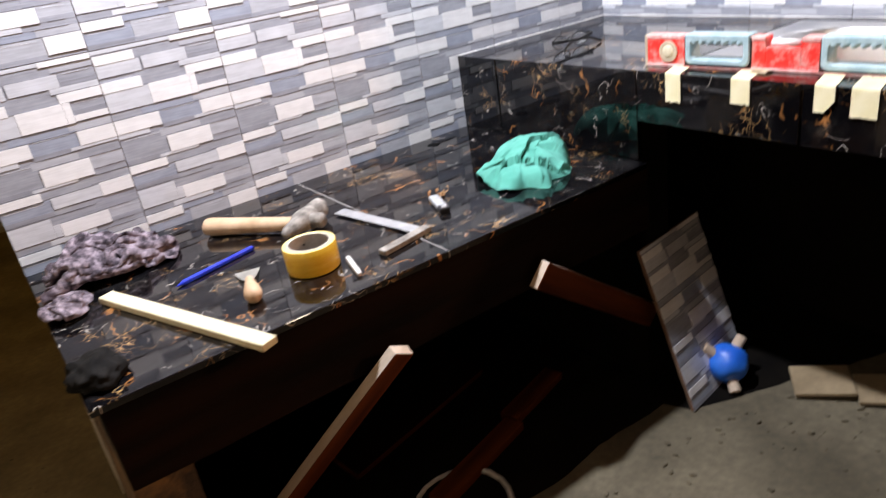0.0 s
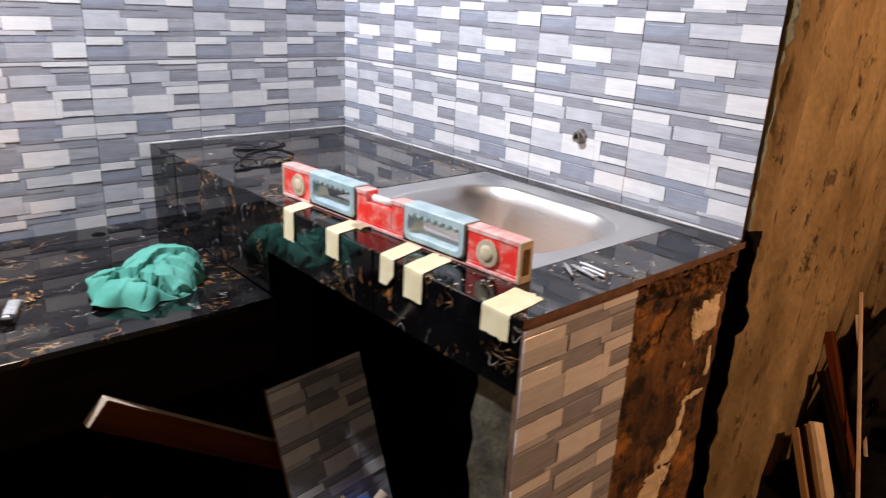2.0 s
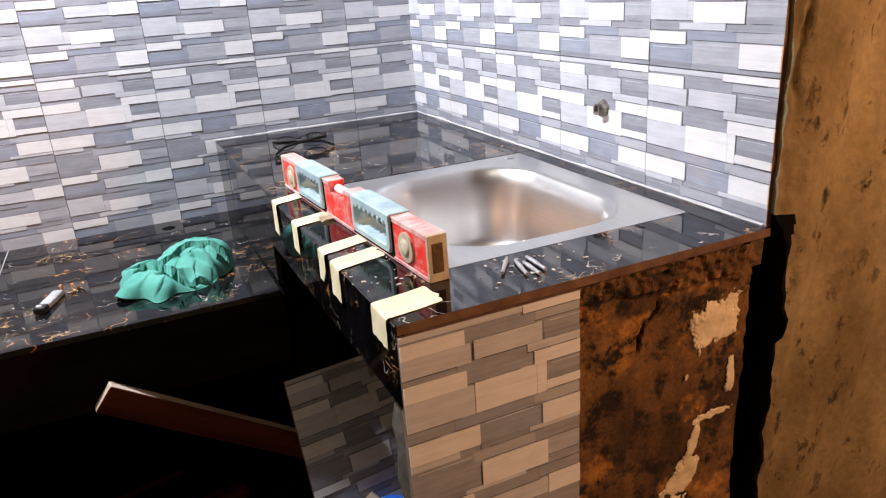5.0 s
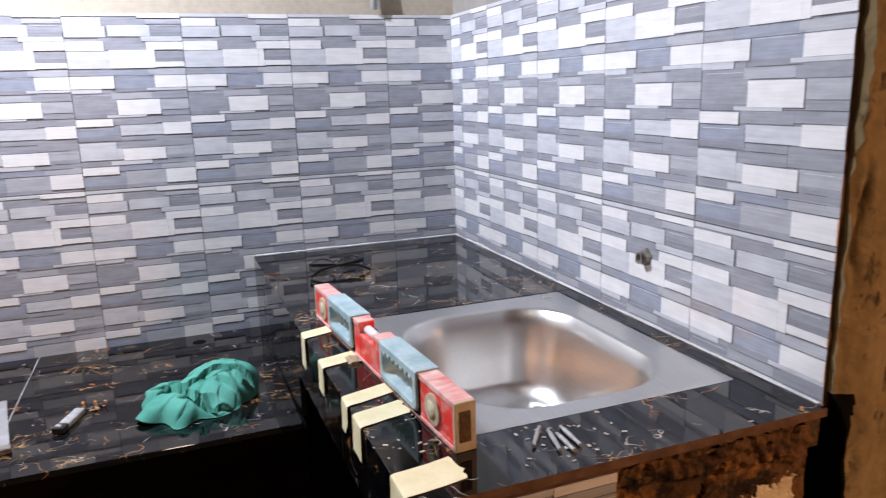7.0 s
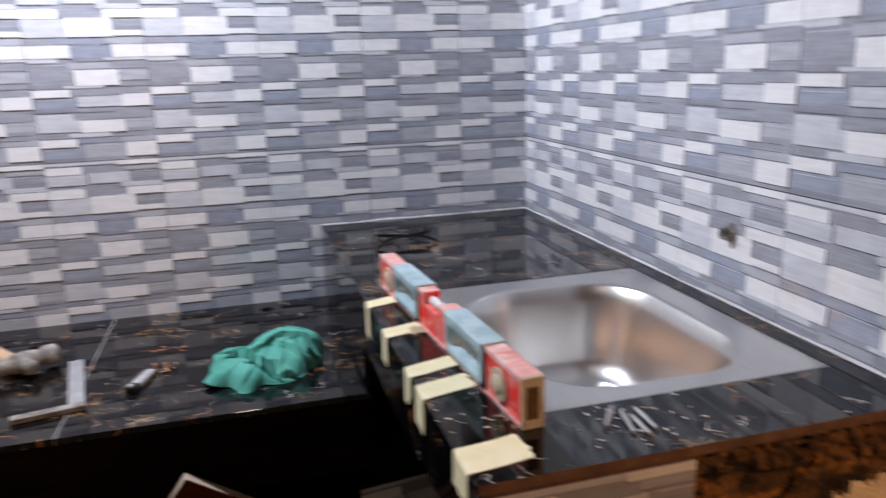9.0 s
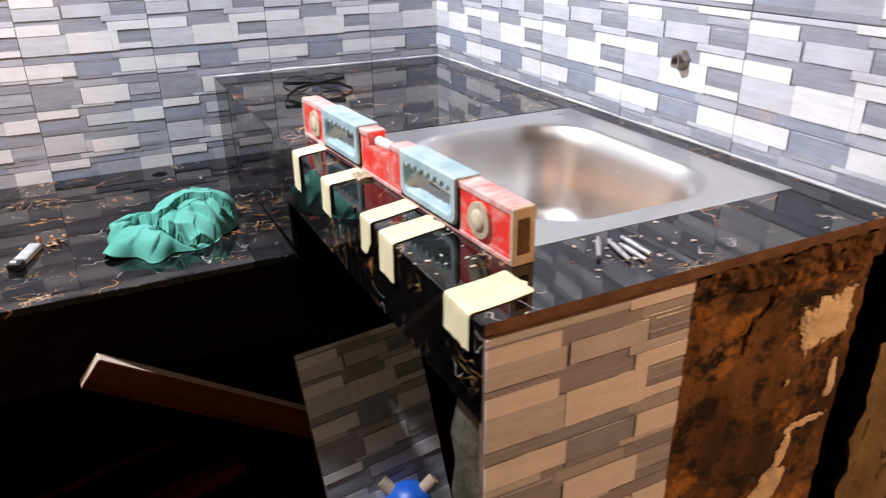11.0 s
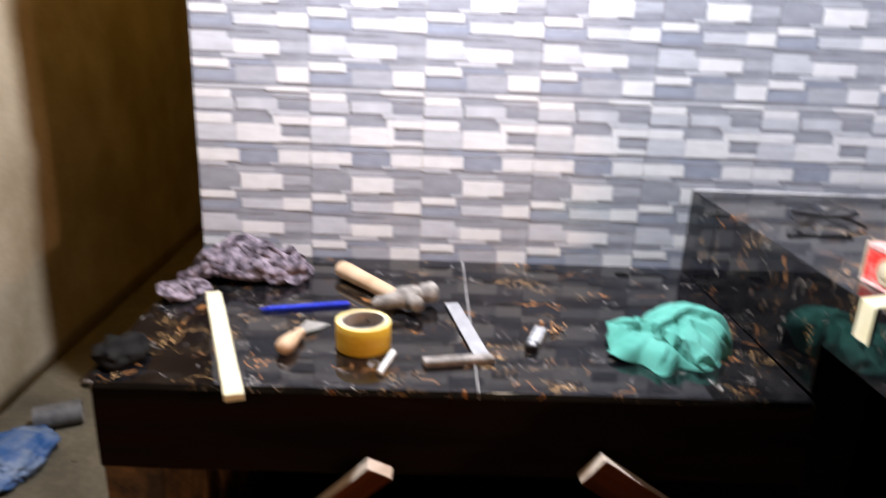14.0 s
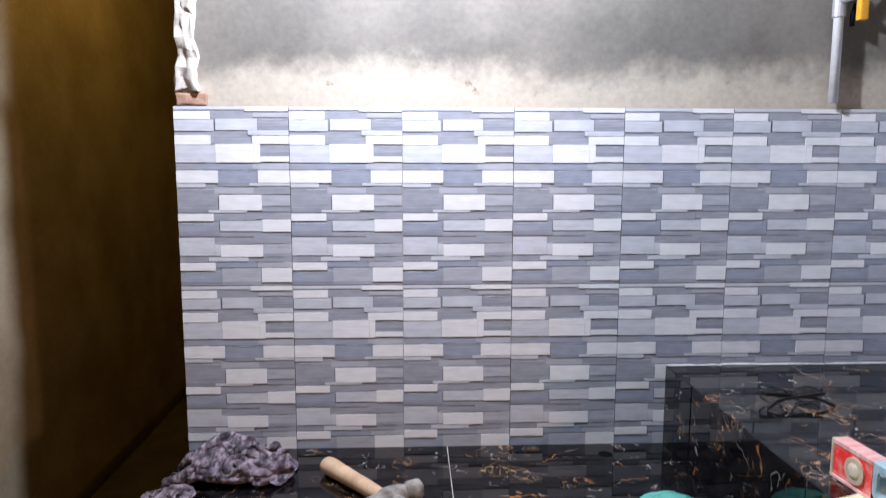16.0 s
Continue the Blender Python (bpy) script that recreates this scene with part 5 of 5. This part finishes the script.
face = side.cross(-down)
loose = piece("loose_tile", TILE, None, Matrix.Translation(tl) @ Matrix((side, -face if face.y < 0 else face, -down)).transposed().to_4x4())
tagged(loose, "grey patterned wall tile leaning in the opening", "tile")


def slab(c, w, d, yaw, lift, tip):
    ob = solid("tile_offcut", boxed(-w / 2, w / 2, -d / 2, d / 2, 0, 0.009, 0.001), SLAB, "tan tile offcut lying on rubble", "tile", group="offcuts on the floor")
    ob.matrix_basis = pose(c[0], c[1], lift, tip, -4, yaw)


slab((1.385, -0.885), 0.125, 0.105, -52, 0.014, 2)
slab((1.44, -0.99), 0.10, 0.10, -55, 0.012, 3)


def blue_fitting():
    top = thing("blue_fitting", pose(1.262, -0.722, 0), "bright blue rounded plastic fitting with short beige stubs", "fitting")
    bm = bmesh.new()
    bmesh.ops.create_icosphere(bm, subdivisions=4, radius=0.048, matrix=pose(0, 0, 0.058))
    for v in bm.verts:
        v.co.z = 0.058 + (v.co.z - 0.058) * 0.95
        v.co += 0.004 * noise.noise_vector(v.co * 28)
    part("body", bm, BLUE_PLASTIC, top, smooth=True)
    for a, tilt in ((20, 38), (155, 40), (255, -42)):
        bm = bmesh.new()
        d = Vector((math.cos(radians(a - 20)) * math.cos(radians(tilt)), math.sin(radians(a - 20)) * math.cos(radians(tilt)), math.sin(radians(tilt))))
        p = Vector((0, 0, 0.058))
        rod(bm, p + d * 0.038, p + d * 0.072, 0.0135, seg=16)
        bevel(bm, 0.0015, 1)
        part("stub", bm, RAW_WOOD, top, "short beige stub")


blue_fitting()

# near-black sheet that paints the counters' shade on the floor
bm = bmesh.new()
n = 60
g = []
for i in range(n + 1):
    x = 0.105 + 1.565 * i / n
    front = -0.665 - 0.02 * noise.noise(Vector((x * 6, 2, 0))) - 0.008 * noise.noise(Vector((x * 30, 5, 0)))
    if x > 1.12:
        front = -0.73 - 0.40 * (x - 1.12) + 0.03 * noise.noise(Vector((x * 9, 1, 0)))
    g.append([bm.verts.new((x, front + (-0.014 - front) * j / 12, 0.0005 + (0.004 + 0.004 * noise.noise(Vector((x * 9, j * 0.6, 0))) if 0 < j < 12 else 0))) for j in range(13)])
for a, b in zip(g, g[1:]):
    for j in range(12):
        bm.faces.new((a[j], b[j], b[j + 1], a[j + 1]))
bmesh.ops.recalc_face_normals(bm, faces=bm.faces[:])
solid("dark_dirt", bm, SHADE_BLACK, "near-black sheet painting the counters' shade on the floor", "dirt", "stuff", smooth=True)

# a pale hoop lying under the counter
bm = bmesh.new()
tube(bm, [(0.56 + 0.10 * math.cos(k * 0.3142), -0.585 + 0.10 * math.sin(k * 0.3142), 0.006 + 0.002 * math.sin(k)) for k in range(21)], 0.0055)
solid("plastic_hoop", bm, WHITE_PLASTIC, "white plastic hose loop lying on the floor", "hose", at=(0.56, -0.585, 0), smooth=True)

# grit on the floor
bm = bmesh.new()
rng = random.Random(11)
for k in range(260):
    x = rng.uniform(0.75, 1.62)
    y = rng.uniform(-1.12, min(-0.76, -0.78 - 0.4 * (x - 1.12)))
    if k > 180:
        x, y = rng.uniform(-0.66, -0.1), rng.uniform(-0.5, 0.5)
    s = rng.uniform(0.0015, 0.0065) * (0.5 if rng.random() < 0.6 else 1.2)
    vs = bmesh.ops.create_icosphere(bm, subdivisions=1, radius=s, matrix=turned(x, y, s * 0.4, rng.uniform(0, 360)) @ Matrix.Diagonal((1.2, 0.8, 0.55, 1)))["verts"]
    for v in vs:
        v.co += noise.noise_vector(v.co * 170) * s * 0.4
solid("floor_grit", bm, FLOOR, "cement crumbs and grit scattered on the floor", "rubble", "stuff")

# ---- by the passage: grey pipe piece and blue bag ----
pipe_piece = thing("pipe_offcut", pose(-0.49, 0.17, 0.034, 0, 0, 25), "short dark grey pipe offcut lying on the floor", "pipe")
bm = bmesh.new()
lathe(bm, [(0.030, -0.06), (0.034, -0.06), (0.034, 0.06), (0.030, 0.06), (0.030, -0.06)], 28, pose(0, 0, 0, 0, 90))
part("tube", bm, GREY_PIPE, pipe_piece, smooth=False)
bm = bmesh.new()
lathe(bm, [(0.0001, 0.0), (0.0299, 0.0)], 24, pose(0.045, 0, 0, 0, 90))
part("bore", bm, BLACK_RUBBER, pipe_piece, "black bore")
bm = bmesh.new()
bmesh.ops.create_icosphere(bm, subdivisions=5, radius=1.0)
for v in bm.verts:
    n = v.co.copy()
    f = 1 + 0.28 * noise.noise(n * 1.7 + Vector((3, 1, 0))) + 0.16 * (1 - 2 * abs(noise.noise(n * 4.1)))
    v.co = Vector((n.x * 0.085 * f, n.y * 0.12 * f, max(0.0, 0.028 + n.z * 0.032 * f)))
bag = solid("blue_bag", bm, DULL_BLUE, "crumpled blue plastic bag on the floor", "bag", smooth=True)
bag.location = (-0.52, -0.02, 0)

# ---- clutter along the brown wall ----
def lean(name, mat, label, category, a, b, w, t):
    board(name, [mat, mat], label, category, a, b, (1, 0.3, 0), w, t)


lean("leaning_stick", RAW_WOOD, "thin pale stick leaning against the brown wall", "stick", (2.24, -1.385, 0.0), (2.68, -1.14, 0.40), 0.014, 0.010)
lean("leaning_stick", RAW_WOOD, "thin pale stick leaning against the brown wall", "stick", (2.50, -1.31, 0.0), (2.66, -1.15, 0.34), 0.012, 0.010)
for k, (mat, label) in enumerate(((TAN_WOOD, "orange-tan wood offcut standing against the wall"), (DARK_WOOD, "thin dark wood offcut in the pile"), (TAN_WOOD, "orange-tan wood offcut standing against the wall"), (CREAM, "pale planed board offcut standing against the wall"))):
    d = 0.022 * k
    lean("wood_offcut", mat, label, "offcut", (2.165 + d, -1.300 - 0.30 * d, 0.008), (2.235 + d, -1.205 - 0.30 * d, 0.165), 0.085 if k == 3 else 0.05, 0.016)
lean("wood_offcut", DARK_WOOD, "dark wood offcut standing against the wall", "offcut", (2.34, -1.33, 0.01), (2.40, -1.18, 0.26), 0.06, 0.02)
lean("wood_offcut", RED_WOOD, "red-brown wood offcut standing against the wall", "offcut", (2.42, -1.30, 0.01), (2.50, -1.14, 0.33), 0.07, 0.02)
bm = bmesh.new()
bmesh.ops.create_icosphere(bm, subdivisions=5, radius=1.0)
for v in bm.verts:
    n = v.co.copy()
    f = 1 + 0.25 * noise.noise(n * 1.9 + Vector((7, 2, 0))) + 0.12 * (1 - 2 * abs(noise.noise(n * 4.3)))
    v.co = Vector((n.x * 0.42 * f, n.y * 0.13 * f, max(0.0, 0.10 + n.z * 0.26 * f)))
sack = solid("black_sack", bm, BLACK_RUBBER, "dull black crumpled sack slumped along the brown wall", "sack", smooth=True)
sack.location = (2.92, -1.27, 0)
# black sheet added over the floor by the brown wall to keep it dark
bm = bmesh.new()
n = 40
g = [[bm.verts.new((1.80 + 1.9 * i / n + 0.03 * noise.noise(Vector((i * 0.3, j * 0.3, 3))), -1.95 + 0.74 * j / n + 0.14 * (0.11 + 1.9 * i / n) + 0.03 * noise.noise(Vector((i * 0.3, j * 0.3, 9))),
                    0.004 + max(0, 0.03 * (0.3 + noise.noise(Vector((i * 0.25, j * 0.25, 1))))))) for j in range(n + 1)] for i in range(n + 1)]
for i in range(n):
    for j in range(n):
        bm.faces.new((g[i][j], g[i + 1][j], g[i + 1][j + 1], g[i][j + 1]))
bmesh.ops.solidify(bm, geom=bm.faces[:], thickness=-0.003)
solid("black_tarpaulin", bm, BLACK_RUBBER, "rumpled black sheet added to keep the floor dark", "tarpaulin", at=(2.6, -1.5, 0), smooth=True)

# ---- wall tiles, last ----
CUT_TILE = tile_mesh("cut_tile", height=TILED - 0.4 - TOP + 0.004)
for row in range(2):
    for col in range(7):
        piece("tile", TILE, wall_north, pose(0.25 * col, 0.0, TILED - 0.4 * row))
    for col in range(5):
        piece("tile", TILE if row == 0 else CUT_TILE, wall_right, pose(RIGHT, 0.017 - 0.25 * col, TILED - 0.4 * row, 0, 0, -90))
piece("end_tile", tile_mesh("end_tile", 0.235, 0.40, 0), sink_counter, pose(1.134 - 1.4, -1.2455 + 0.62, TOP - 0.013))
